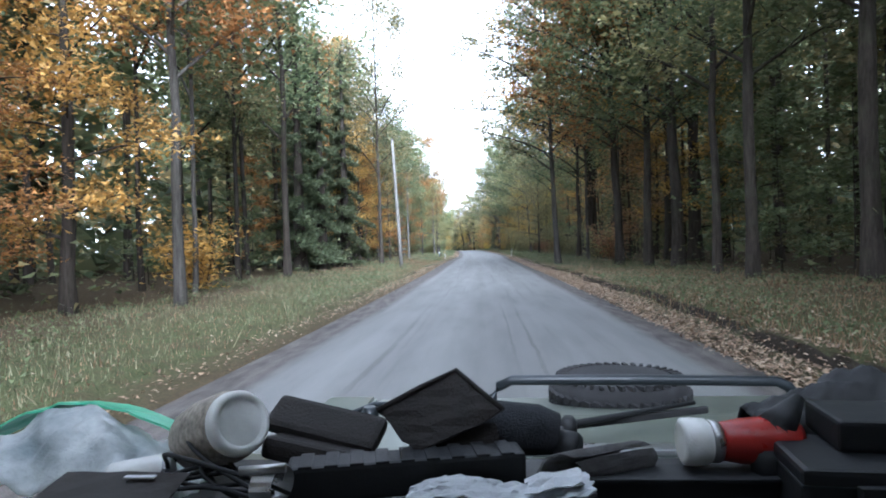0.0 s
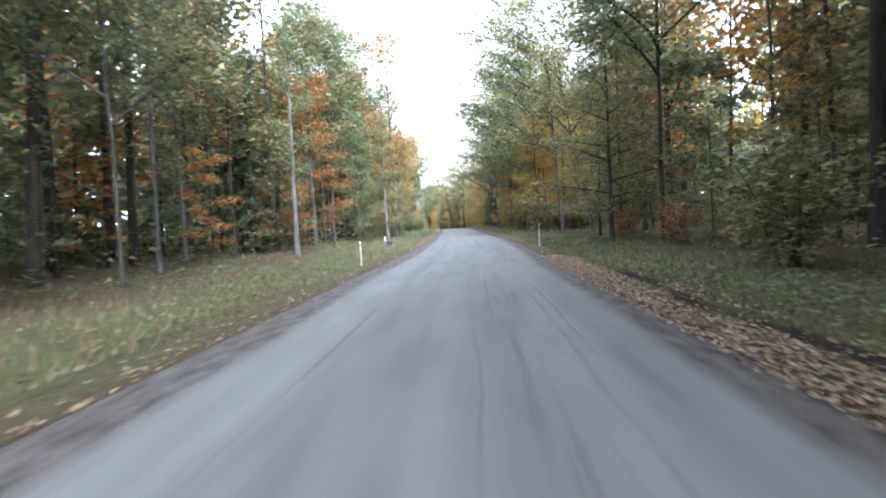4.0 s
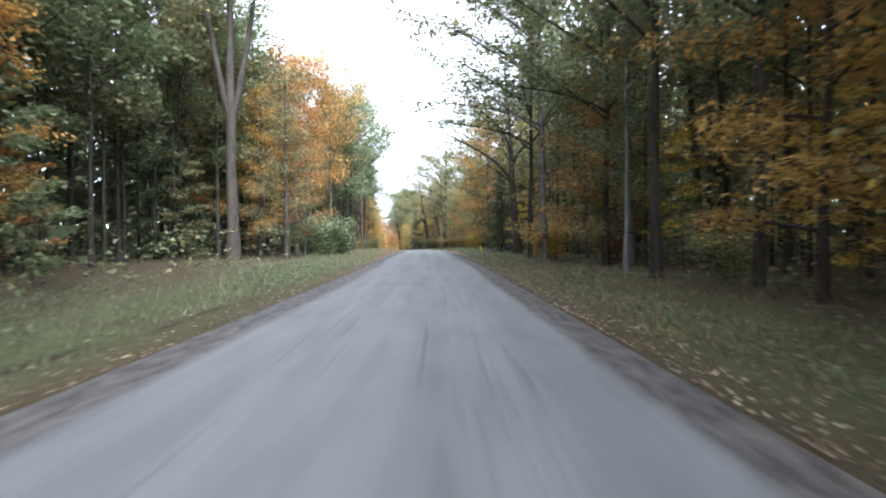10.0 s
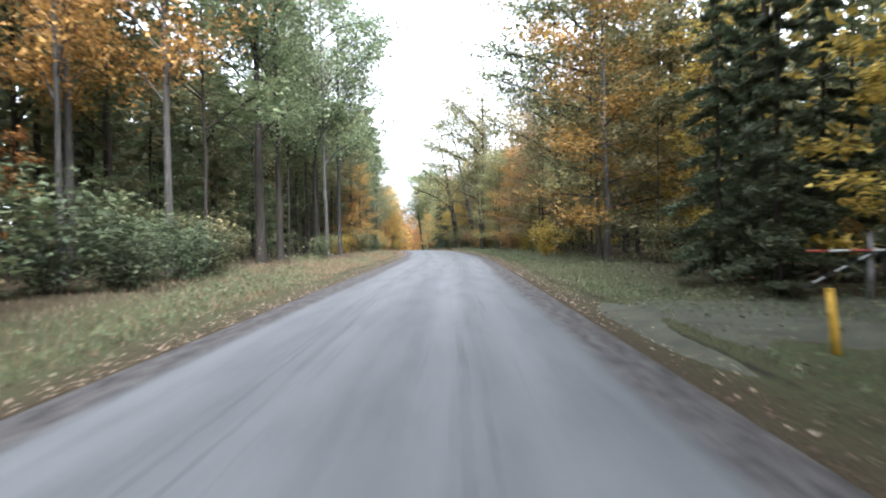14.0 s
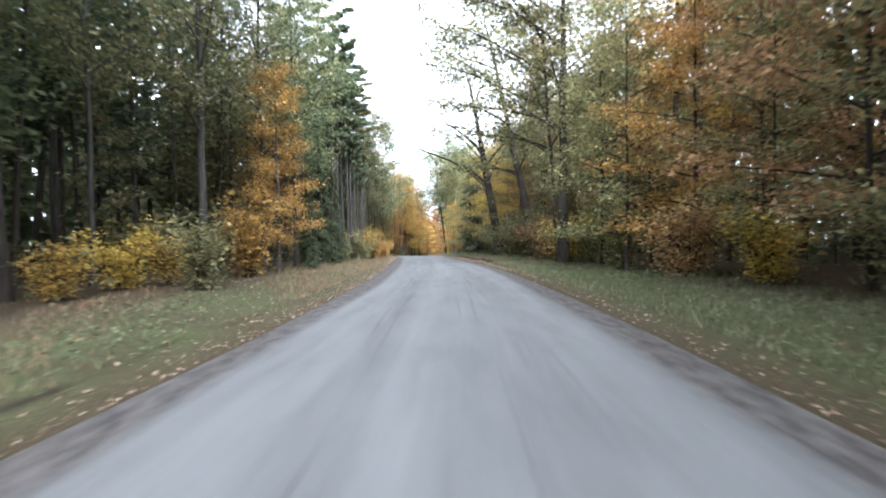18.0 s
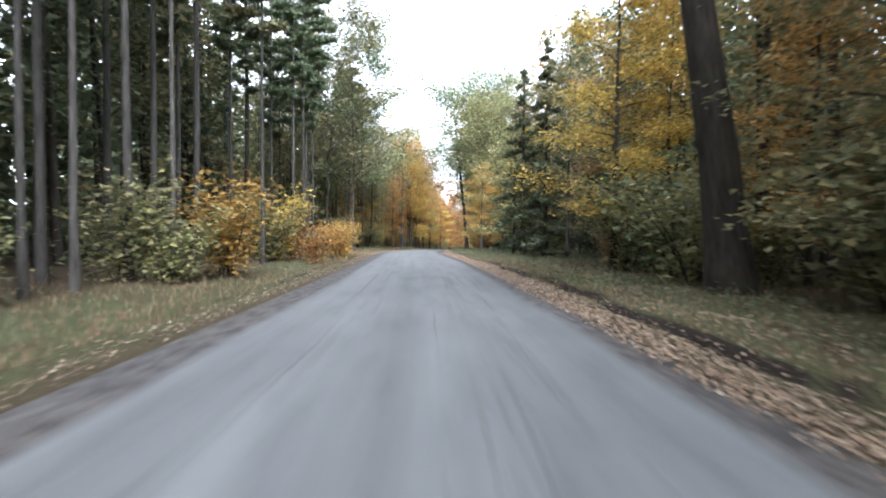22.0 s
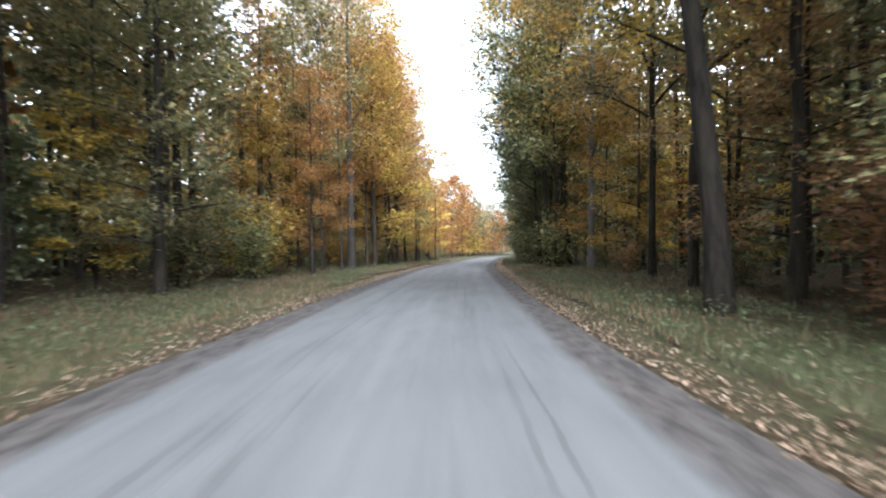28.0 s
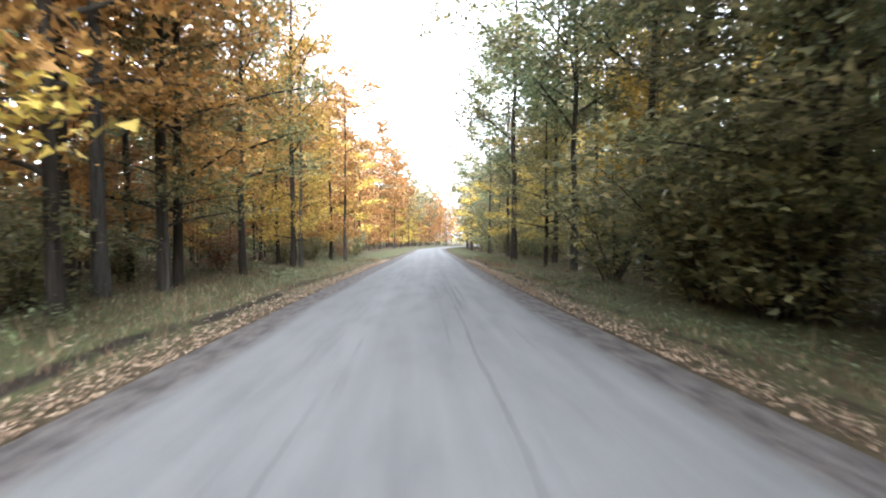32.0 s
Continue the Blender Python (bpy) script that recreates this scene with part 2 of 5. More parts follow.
def gravel_road():
    m, n, l, b = material("packed_gravel", 0.85, 0.0, 0.25)
    u, s = uv_lateral(n)
    l.new(u.outputs[0], s.inputs[0])

    def uvnoise(scale, stretch, detail=5.0):
        mp, t = n.new("ShaderNodeMapping"), n.new("ShaderNodeTexNoise")
        mp.inputs["Scale"].default_value = stretch
        t.inputs["Scale"].default_value, t.inputs["Detail"].default_value = scale, detail
        l.new(u.outputs[0], mp.inputs["Vector"])
        l.new(mp.outputs[0], t.inputs["Vector"])
        return t.outputs[0]

    long, patch, grain = uvnoise(1.0, (1.3, 0.03, 1)), uvnoise(0.45, (1, 0.35, 1)), uvnoise(60.0, (1, 1, 1), 3.0)
    rut = uvnoise(1.0, (6.0, 0.16, 1), 4.0)
    wander = maths(n, l, "MULTIPLY_ADD", uvnoise(1.0, (0.2, 0.04, 1)), 1.0, -0.5)
    off = maths(n, l, "ADD", s.outputs[0], wander)
    edge = maths(n, l, "ABSOLUTE", off)
    loose = ramp(n, l, maths(n, l, "DIVIDE", edge, 4.0), [(0.62, (0, 0, 0)), (0.69, (1, 1, 1))]).outputs[0]
    base = ramp(n, l, long, [(0.3, (0.14, 0.1425, 0.14)), (0.5, (0.169, 0.172, 0.17)), (0.72, (0.201, 0.205, 0.203))]).outputs[0]
    worn = blend(n, l, base, (0.121, 0.122, 0.12), maths(n, l, "MULTIPLY", patch, 0.4))
    mottle = ramp(n, l, uvnoise(2.2, (1, 0.16, 1), 9.0), [(0.34, (0.88, 0.88, 0.88)), (0.5, (1, 1, 1)), (0.66, (1.06, 1.06, 1.06))]).outputs[0]
    worn = blend(n, l, worn, mottle, 1.0, "MULTIPLY")
    # damp wheel ruts, 0.9 m and 1.3 m off the middle, broken along the way
    r1 = maths(n, l, "COMPARE", edge, 1.15, 0.42)
    dark = maths(n, l, "MULTIPLY", maths(n, l, "MULTIPLY", r1, ramp(n, l, rut, [(0.53, (0, 0, 0)), (0.66, (1, 1, 1))]).outputs[0]), ramp(n, l, patch, [(0.42, (0, 0, 0)), (0.6, (1, 1, 1))]).outputs[0])
    tracks = blend(n, l, worn, (0.065, 0.062, 0.059), maths(n, l, "MULTIPLY", dark, 0.3))
    # narrow wheel lines with ragged sides, broken along the way
    side_ = maths(n, l, "MULTIPLY_ADD", uvnoise(1.0, (1.5, 0.06, 1), 3.0), 0.18, maths(n, l, "MULTIPLY_ADD", uvnoise(9.0, (1, 0.3, 1), 3.0), 0.07, off))
    for c_, w_, seed_ in ((-1.5, 0.04, 0.5), (-1.32, 0.025, 3.7), (-1.02, 0.03, 5.9), (0.36, 0.022, 7.1), (0.7, 0.03, 9.2), (0.86, 0.045, 11.3), (1.06, 0.03, 14.1), (1.5, 0.03, 17.9), (1.72, 0.025, 21.3)):
        mp, tn = n.new("ShaderNodeMapping"), n.new("ShaderNodeTexNoise")
        mp.inputs["Scale"].default_value, mp.inputs["Location"].default_value = (0.5, 0.11, 1), (seed_, 0, seed_)
        tn.inputs["Scale"].default_value, tn.inputs["Detail"].default_value = 1.0, 4.0
        l.new(u.outputs[0], mp.inputs["Vector"])
        l.new(mp.outputs[0], tn.inputs["Vector"])
        some = ramp(n, l, tn.outputs[0], [(0.5, (0, 0, 0)), (0.68, (0.45, 0.45, 0.45))]).outputs[0]
        line_ = ramp(n, l, maths(n, l, "ABSOLUTE", maths(n, l, "SUBTRACT", side_, c_ + 0.14)), [(w_ * 0.7, (1, 1, 1)), (w_ * 1.5, (0, 0, 0))]).outputs[0]
        tracks = blend(n, l, tracks, (0.07, 0.067, 0.064), maths(n, l, "MULTIPLY", line_, some))
    shoulder = ramp(n, l, grain, [(0.3, (0.052, 0.05, 0.05)), (0.7, (0.118, 0.114, 0.114))]).outputs[0]
    shoulder = blend(n, l, shoulder, (0.1, 0.083, 0.067), maths(n, l, "MULTIPLY", uvnoise(1.1, (1, 0.3, 1), 8.0), 0.75))
    shoulder = blend(n, l, shoulder, ramp(n, l, uvnoise(3.5, (1.6, 0.4, 1), 8.0), [(0.35, (0.6, 0.6, 0.6)), (0.65, (1.3, 1.3, 1.3))]).outputs[0], 1.0, "MULTIPLY")
    c = blend(n, l, tracks, shoulder, loose)
    fine = blend(n, l, c, (0.38, 0.38, 0.37), ramp(n, l, grain, [(0.68, (0, 0, 0)), (0.78, (0.35, 0.35, 0.35))]).outputs[0])
    ragged = maths(n, l, "MULTIPLY_ADD", uvnoise(1.3, (1, 1, 1), 6.0), 1.3, -0.65)
    verge = ramp(n, l, maths(n, l, "DIVIDE", maths(n, l, "ADD", maths(n, l, "ABSOLUTE", s.outputs[0]), ragged), 5.0), [(0.69, (0, 0, 0)), (0.74, (1, 1, 1))]).outputs[0]
    soil = ramp(n, l, uvnoise(24.0, (1, 1, 1), 6.0), [(0.3, (0.045, 0.036, 0.028)), (0.55, (0.1, 0.078, 0.057)), (0.75, (0.19, 0.145, 0.1))]).outputs[0]
    l.new(blend(n, l, fine, soil, verge), b.inputs["Base Color"])
    bump(n, l, b, grain, 0.5, 0.012)
    return m


def forest_floor():
    m, n, l, b = material("leaf_litter_soil", 0.95, 0.0, 0.1)
    u, s = uv_lateral(n)
    l.new(u.outputs[0], s.inputs[0])
    big, mid, fine = noise_node(n, l, 0.35, 4.0), noise_node(n, l, 3.0, 6.0), noise_node(n, l, 26.0, 6.0, 0.7)
    soil = ramp(n, l, fine.outputs[0], [(0.25, (0.028, 0.022, 0.016)), (0.5, (0.075, 0.055, 0.036)), (0.75, (0.16, 0.11, 0.065))]).outputs[0]
    grass = ramp(n, l, fine.outputs[0], [(0.25, (0.035, 0.045, 0.02)), (0.5, (0.085, 0.1, 0.045)), (0.72, (0.15, 0.16, 0.08)), (0.85, (0.26, 0.24, 0.14))]).outputs[0]
    edge = maths(n, l, "ABSOLUTE", s.outputs[0])
    band = ramp(n, l, maths(n, l, "DIVIDE", edge, 20.0), [(0.17, (0.15, 0.15, 0.15)), (0.23, (1, 1, 1)), (0.32, (0.9, 0.9, 0.9)), (0.45, (0.1, 0.1, 0.1))]).outputs[0]
    patchy = ramp(n, l, mid.outputs[0], [(0.36, (0, 0, 0)), (0.55, (1, 1, 1))]).outputs[0]
    f = maths(n, l, "MULTIPLY", band, maths(n, l, "MULTIPLY_ADD", patchy, 0.6, 0.4))
    c = blend(n, l, soil, grass, f)
    c2 = blend(n, l, c, (0.08, 0.06, 0.038), ramp(n, l, big.outputs[0], [(0.5, (0, 0, 0)), (0.7, (0.5, 0.5, 0.5))]).outputs[0])
    geo, sep = n.new("ShaderNodeNewGeometry"), n.new("ShaderNodeSeparateXYZ")
    l.new(geo.outputs["Normal"], sep.inputs[0])
    steep = ramp(n, l, maths(n, l, "MULTIPLY_ADD", mid.outputs[0], 0.16, sep.outputs[2]), [(0.86, (1, 1, 1)), (0.98, (0, 0, 0))]).outputs[0]
    c2 = blend(n, l, c2, (0.042, 0.034, 0.027), steep)
    outside = ramp(n, l, maths(n, l, "DIVIDE", edge, 100.0), [(0.45, (0, 0, 0)), (0.7, (1, 1, 1))]).outputs[0]
    meadow = ramp(n, l, mid.outputs[0], [(0.3, (0.06, 0.075, 0.03)), (0.7, (0.13, 0.14, 0.06))]).outputs[0]
    l.new(blend(n, l, c2, meadow, outside), b.inputs["Base Color"])
    bump(n, l, b, fine.outputs[0], 0.8, 0.05)
    return m


GRAVEL, FLOOR = gravel_road(), forest_floor()
along = np.concatenate([[-2500, -900, -300], np.arange(-80, 440, 0.7), np.arange(440, 640, 2.0), [700, 900, 1500, 3500]])
wide = np.concatenate([[-3000, -1000, -300, -120, -60, -40], np.arange(-30, -8, 2.0), np.arange(-8, -4.7, 0.4), np.arange(-4.7, -3.8, 0.06), np.arange(-3.8, 3.8, 0.4), np.arange(3.8, 4.7, 0.06), np.arange(4.7, 8.1, 0.4), np.arange(10, 31, 2.0), [40, 60, 120, 300, 1000, 3000]])
sheet("ground", along, wide, lambda o, y: np.where(np.abs(o) < 3.3, -0.06, 0.0), FLOOR, "forest ground with grass verges, soil and fallen leaves", "ground")
sheet("road", np.concatenate([[-300], np.arange(-80, 640, 0.8), [700, 900]]), np.arange(-3.6, 3.61, 0.3), lambda o, y: np.where(np.abs(o) > 3.55, -0.1, 0.012) + 0.012 * np.sin(o * 5.3 + 0.4 * np.sin(y * 0.05)), GRAVEL, "pale grey packed gravel road with dark loose shoulders and damp wheel ruts", "road")

# ---- helpers for things ----
def part(name, bm, mat, parent, label=""):
    """A bmesh, or a ready mesh, as one part under a thing or a part."""
    if isinstance(bm, bmesh.types.BMesh):
        me = bpy.data.meshes.new(name)
        bm.to_mesh(me)
        bm.free()
    else:
        me = bm
    if not me.materials:
        me.materials.append(mat)
    ob = new(name, me)
    ob.parent = parent
    if me.materials[0] != mat:
        ob.material_slots[0].link = "OBJECT"
        ob.material_slots[0].material = mat
    return tagged(ob, label)


def tube(points, radii, sides=7):
    """Corners and triangles of a tapered, bent round bar."""
    p, r = np.asarray(points, float), np.asarray(radii, float)
    d = np.gradient(p, axis=0)
    d /= np.linalg.norm(d, axis=1, keepdims=True) + 1e-9
    ref = np.where(np.abs(d[:, 2:3]) > 0.9, [[1.0, 0, 0]], [[0, 0, 1.0]])
    u = np.cross(d, ref)
    u /= np.linalg.norm(u, axis=1, keepdims=True)
    v = np.cross(d, u)
    a = np.linspace(0, 2 * np.pi, sides, endpoint=False)
    co = p[:, None] + r[:, None, None] * (np.cos(a)[None, :, None] * u[:, None] + np.sin(a)[None, :, None] * v[:, None])
    i = np.arange(len(p) * sides).reshape(len(p), sides)
    j = np.roll(i, -1, axis=1)
    f = np.concatenate([np.stack([i[:-1], j[:-1], j[1:]], -1).reshape(-1, 3), np.stack([i[:-1], j[1:], i[1:]], -1).reshape(-1, 3)])
    return co.reshape(-1, 3), f


def joined(pieces):
    co, fs, n = [], [], 0
    for c, f in pieces:
        co.append(c)
        fs.append(f + n)
        n += len(c)
    return np.concatenate(co), np.concatenate(fs)


def leaves(rng, places, size, long=1.5, flat=0.55, sag=0.25, single=False):
    """Folded leaf shapes, each an island of its own, round the given places."""
    n = len(places)
    s = size * rng.uniform(0.55, 1.3, n)[:, None]
    a = rng.uniform(0, 2 * np.pi, n)
    ax = np.stack([np.cos(a), np.sin(a), rng.normal(-sag, 0.35, n)], -1)
    ax /= np.linalg.norm(ax, axis=1, keepdims=True)
    up = np.stack([rng.normal(0, flat, n), rng.normal(0, flat, n), np.ones(n)], -1)
    sd = np.cross(ax, up)
    sd /= np.linalg.norm(sd, axis=1, keepdims=True)
    nm = np.cross(sd, ax)
    lift = rng.uniform(0.05, 0.3, n)[:, None]
    if single:
        co = np.stack([places - ax * s * long / 2 + sd * s * 0.5, places + ax * s * long / 2 + nm * s * lift, places - ax * s * long * 0.3 - sd * s * 0.5], 1).reshape(-1, 3)
        return co, np.arange(3 * n).reshape(-1, 3)
    co = np.stack([places - ax * s * long / 2, places + sd * s / 2 + nm * s * lift, places + ax * s * long / 2, places - sd * s / 2 + nm * s * lift], 1).reshape(-1, 3)
    k = 4 * np.arange(n)[:, None]
    return co, np.concatenate([k + [[0, 1, 2]], k + [[0, 2, 3]]], 1).reshape(-1, 3)


SHAPES = {}
# height, bare part, crown radius, branches, leaves, leaf size
FORMS = {
    "tall": (23.0, 0.28, 4.1, 20, 11500, 0.178), "maple": (13.0, 0.11, 3.2, 24, 11500, 0.115), "slim": (15.0, 0.26, 1.8, 14, 3600, 0.14),
    "fork": (23.0, 0.6, 3.6, 16, 7000, 0.185), "round": (20.0, 0.33, 5.0, 30, 22000, 0.17), "bare": (19.0, 0.34, 4.8, 14, 1500, 0.13), "lean": (19.0, 0.35, 4.2, 13, 5500, 0.17),
    "arch": (22.0, 0.3, 4.0, 16, 8500, 0.168),
    "pine": (25.0, 0.42, 2.6, 20, 6500, 0.16), "spruce": (15.0, 0.04, 2.5, 36, 11000, 0.12), "shrub": (2.7, 0.1, 1.3, 10, 1900, 0.105),
}


def shape(kind, seed, cut=1.0):
    """Trunk, branches and crown meshes of one tree of a kind."""
    if (kind, seed, cut) in SHAPES:
        return SHAPES[kind, seed, cut]
    rng = np.random.default_rng(1000 + 17 * seed + len(kind) * 131 + ord(kind[0]))
    h, bare, wide_, nb, nl, size = FORMS[kind]
    if cut < 1:
        nb, nl, size = max(5, int(nb * 0.5)), int(nl * cut), size / math.sqrt(cut) * 0.95
    k = 12
    zs = np.linspace(-0.2, h * 0.97, k)
    f = zs / h
    wob = np.cumsum(rng.normal(0, 0.012 * h / k * 2, (k, 2)), axis=0)
    if kind == "lean":
        wob[:, 0] += 0.14 * np.maximum(zs, 0) + 0.5 * np.sin(f * 3)
    if kind in ("pine", "spruce"):
        wob *= 0.35
    axis = np.column_stack([wob - wob[0], zs])
    r0 = 0.012 * h
    rad = r0 * (1 - 0.88 * np.clip(f, 0, 1)) + 0.35 * r0 * np.exp(-np.maximum(zs, 0) * 2.2)
    spine = lambda z: np.array([np.interp(z, zs, axis[:, 0]), np.interp(z, zs, axis[:, 1]), z])  # noqa: E731
    trunks = [tube(axis, rad, 9)] if kind != "shrub" else []
    limbs, spots = [], []
    if kind == "fork":
        for sgn in (-1, 1):
            p = np.array([spine(h * 0.37) + [sgn * 2.9 * g**0.8, sgn * 0.5 * g, h * 0.57 * g] for g in np.linspace(0, 1, 8)])
            limbs.append(tube(p, r0 * 1.05 * (1 - 0.85 * np.linspace(0, 1, 8)), 7))
    if kind == "arch":
        # long limbs on one side, out over the road, thinly leaved
        for z0 in (0.34, 0.45, 0.55, 0.66, 0.76):
            a0, reach0, up0 = rng.normal(0, 0.45), rng.uniform(5.2, 7.6), rng.uniform(2.5, 5.0)
            q = np.linspace(0, 1, 9)
            o = spine(h * z0)
            p = np.stack([o[0] + math.cos(a0) * reach0 * q, o[1] + math.sin(a0) * reach0 * q + 0.3 * np.sin(q * 6 + z0 * 20), o[2] + up0 * q**0.8 - 0.7 * q**3], -1)
            limbs.append(tube(p, 0.075 * (1 - 0.88 * q) + 0.008, 6))
            for w in range(2, 9):
                for _ in range(2):
                    e = p[w] + np.cumsum(np.vstack([[0, 0, 0], rng.normal(0, 0.27, (4, 3)) + [0.12 * math.cos(a0), 0, 0.05]]), axis=0)
                    limbs.append(tube(e, 0.02 * (1 - 0.8 * np.linspace(0, 1, 5)) + 0.004, 4))
                    spots.append(e[rng.integers(1, 5, 42)] + rng.normal(0, 1, (42, 3)) * [0.34, 0.34, 0.2])
    if kind == "bare":
        for z0, a0, reach0, up0 in ((0.36, 0.05, 6.4, 5.0), (0.52, 0.5, 5.0, 4.4), (0.45, 3.3, 4.2, 3.4)):
            q = np.linspace(0, 1, 9)
            o = spine(h * z0)
            p = np.stack([o[0] + math.cos(a0) * reach0 * q, o[1] + math.sin(a0) * reach0 * q + 0.35 * np.sin(q * 5), o[2] + up0 * q**0.7], -1)
            limbs.append(tube(p, r0 * 0.62 * (1 - 0.85 * q) + 0.015, 7))
            for w in range(3, 9):
                e = p[w] + np.cumsum(np.vstack([[0, 0, 0], rng.normal(0, 0.3, (4, 3)) + [0.15 * math.cos(a0), 0, 0.28]]), axis=0)
                limbs.append(tube(e, 0.035 * (1 - 0.8 * np.linspace(0, 1, 5)) + 0.004, 4))
    for b in range(nb):
        g = (b + rng.uniform(0, 0.9)) / nb
        z = h * (bare + (0.96 - bare) * g)
        a = b * 2.4 + rng.uniform(-0.5, 0.5)
        start = spine(z)
        if kind == "spruce":
            reach, rise = wide_ * (1 - g) ** 0.85 * rng.uniform(0.8, 1.1) + 0.2, -0.28
        elif kind == "pine":
            reach, rise = wide_ * (0.35 + 0.65 * math.sin(math.pi * min(1, g * 0.85 + 0.12))) * rng.uniform(0.6, 1.1), 0.22
        elif kind == "maple":
            reach, rise = wide_ * (1 - 0.6 * g**1.6) * rng.uniform(0.7, 1.15), 0.22 + 0.35 * g
        elif kind == "shrub":
            start = np.array([rng.normal(0, 0.12), rng.normal(0, 0.12), -0.05])
            reach, rise = wide_ * rng.uniform(0.4, 1.0), h * rng.uniform(0.55, 1.0)
        else:
            reach, rise = wide_ * (0.55 + 0.5 * math.sin(math.pi * min(1, g * 0.8 + 0.15))) * rng.uniform(0.7, 1.2), 0.75 + 0.4 * g
        q = np.linspace(0, 1, 6)
        bend = rng.normal(0, 0.16 * reach, 2)
        dz = (rise * q**0.8) if kind == "shrub" else rise * reach * q + (0.12 * reach * np.sin(q * 3) if kind in ("bare", "lean") else -0.10 * reach * q**2)
        p = np.stack([start[0] + math.cos(a) * reach * q + bend[0] * q**2, start[1] + math.sin(a) * reach * q + bend[1] * q**2, start[2] + dz], -1)
        rb = 0.014 if kind == "shrub" else max(0.02, np.interp(z, zs, rad) * (0.55 if kind in ("bare", "lean") else 0.38))
        limbs.append(tube(p, rb * (1 - 0.85 * q) + 0.004, 5))
        twigs = 3 if kind in ("round", "bare", "lean", "tall", "fork", "arch") else 0
        tips = [p]
        for w in range(twigs):
            o = p[2 + w]
            t2 = o + np.cumsum(np.vstack([[0, 0, 0], rng.normal(0, 0.16, (4, 3)) * reach * 0.7 + [math.cos(a + rng.normal(0, 0.9)) * reach * 0.12, math.sin(a + rng.normal(0, 0.9)) * reach * 0.12, 0.08 * reach]]), axis=0)
            limbs.append(tube(t2, rb * 0.35 * (1 - 0.8 * np.linspace(0, 1, 5)) + 0.004, 4))
            tips.append(t2)
        m = max(2, int(nl / nb))
        if kind in ("spruce", "pine"):
            m = max(2, int(m * (0.35 + 1.3 * reach / wide_)))
            qq = rng.uniform(0.05, 1.0, m) ** 0.8
            base = np.stack([np.interp(qq, q, p[:, c]) for c in range(3)], -1)
            sd = np.array([-math.sin(a), math.cos(a), 0])
            spots.append(base + sd * (rng.normal(0, 0.16, m) * reach * (1.1 - 0.5 * qq))[:, None] + rng.normal(0, 0.07, (m, 3)) + [0, 0, -0.06])
        else:
            per = [rng.integers(0, len(tips), m), rng.uniform(0.35 if kind != "shrub" else 0.12, 1.08, m)]
            c = np.zeros((m, 3))
            for i, tip in enumerate(tips):
                w = per[0] == i
                c[w] = np.stack([np.interp(per[1][w] * (len(tip) - 1), np.arange(len(tip)), tip[:, d]) for d in range(3)], -1)
            # leaves hang in sprays: clumps with gaps between them
            knots = c[rng.integers(0, m, max(2, m // 14))] + rng.normal(0, 0.13 * wide_ * (0.8 if kind == "maple" else 1.15), (max(2, m // 14), 3)) * [1, 1, 0.6]
            pick = knots[rng.integers(0, len(knots), m)]
            spread = 0.1 * wide_ + 0.12
            mixy = np.where(rng.random((m, 1)) < 0.8, pick, c)
            spots.append(mixy + rng.normal(0, 1, (m, 3)) * [spread, spread, spread * (0.35 if kind == "maple" else 0.55)])
    spots = np.concatenate(spots)
    spots[:, 2] = np.maximum(spots[:, 2], 0.15 if kind == "shrub" else 0.5)
    narrow = kind in ("spruce", "pine")
    crown = leaves(rng, spots, size, 3.2 if narrow else 1.6, 0.8 if narrow else 0.6, 0.3 if narrow else 0.2, True)
    meshes = [(axis, rad) if trunks else None]
    for name, data in (("limb_work", joined(limbs)), ("crown", crown)):
        me = raw_mesh(kind + "_" + name, *data)
        if name != "crown":
            me.polygons.foreach_set("use_smooth", np.ones(len(me.polygons), bool))
        meshes.append(me)
    SHAPES[kind, seed, cut] = (h, r0 * 1.3, *meshes)
    return SHAPES[kind, seed, cut]


STEMS = {}


def stem(kind, seed, cut, thick):
    """The trunk of that tree, thicker or thinner than usual."""
    key = (kind, seed, cut, round(thick * 5) / 5)
    if key not in STEMS:
        axis, rad = SHAPES[kind, seed, cut][2]
        sides, turns = 11, np.random.default_rng(seed + 50).normal(0, 0.05, len(axis))
        STEMS[key] = raw_mesh(kind + "_trunk", *tube(axis, rad * max(0.2, key[3]) * (1 + turns), sides))
        STEMS[key].polygons.foreach_set("use_smooth", np.ones(len(STEMS[key].polygons), bool))
    return STEMS[key]


WORDS = {"green": "green", "olive": "olive green and yellowing", "yellow": "bright yellow", "orange": "orange", "brown": "brown", "needle": "dark green"}
BARKS = {"grey": "grey", "dark": "dark brown", "pale": "pale grey"}
KINDS = {
    "tall": ("tall {b} tree with {c} leaves", "tree"), "maple": ("low-branching {b} tree with {c} leaves", "tree"), "slim": ("thin young {b} tree with {c} leaves", "tree"),
    "fork": ("tall {b} forked tree with {c} leaves", "tree"), "round": ("{b} tree, broad rounded crown, {c} leaves", "tree"), "lean": ("leaning {b} tree with {c} leaves", "tree"),
    "bare": ("thick {b} leaning tree with nearly bare limbs", "tree"),
    "arch": ("tall {b} tree over the road, {c} leaves", "tree"),
    "pine": ("tall straight {b} pine with a bare trunk", "tree"), "spruce": ("dark green conifer with drooping branches to the ground", "tree"),
    "shrub": ("{c} leafy shrub at the edge of the wood", "shrub"),
}
TREE_AT = []
THRONG = {"stem": []}


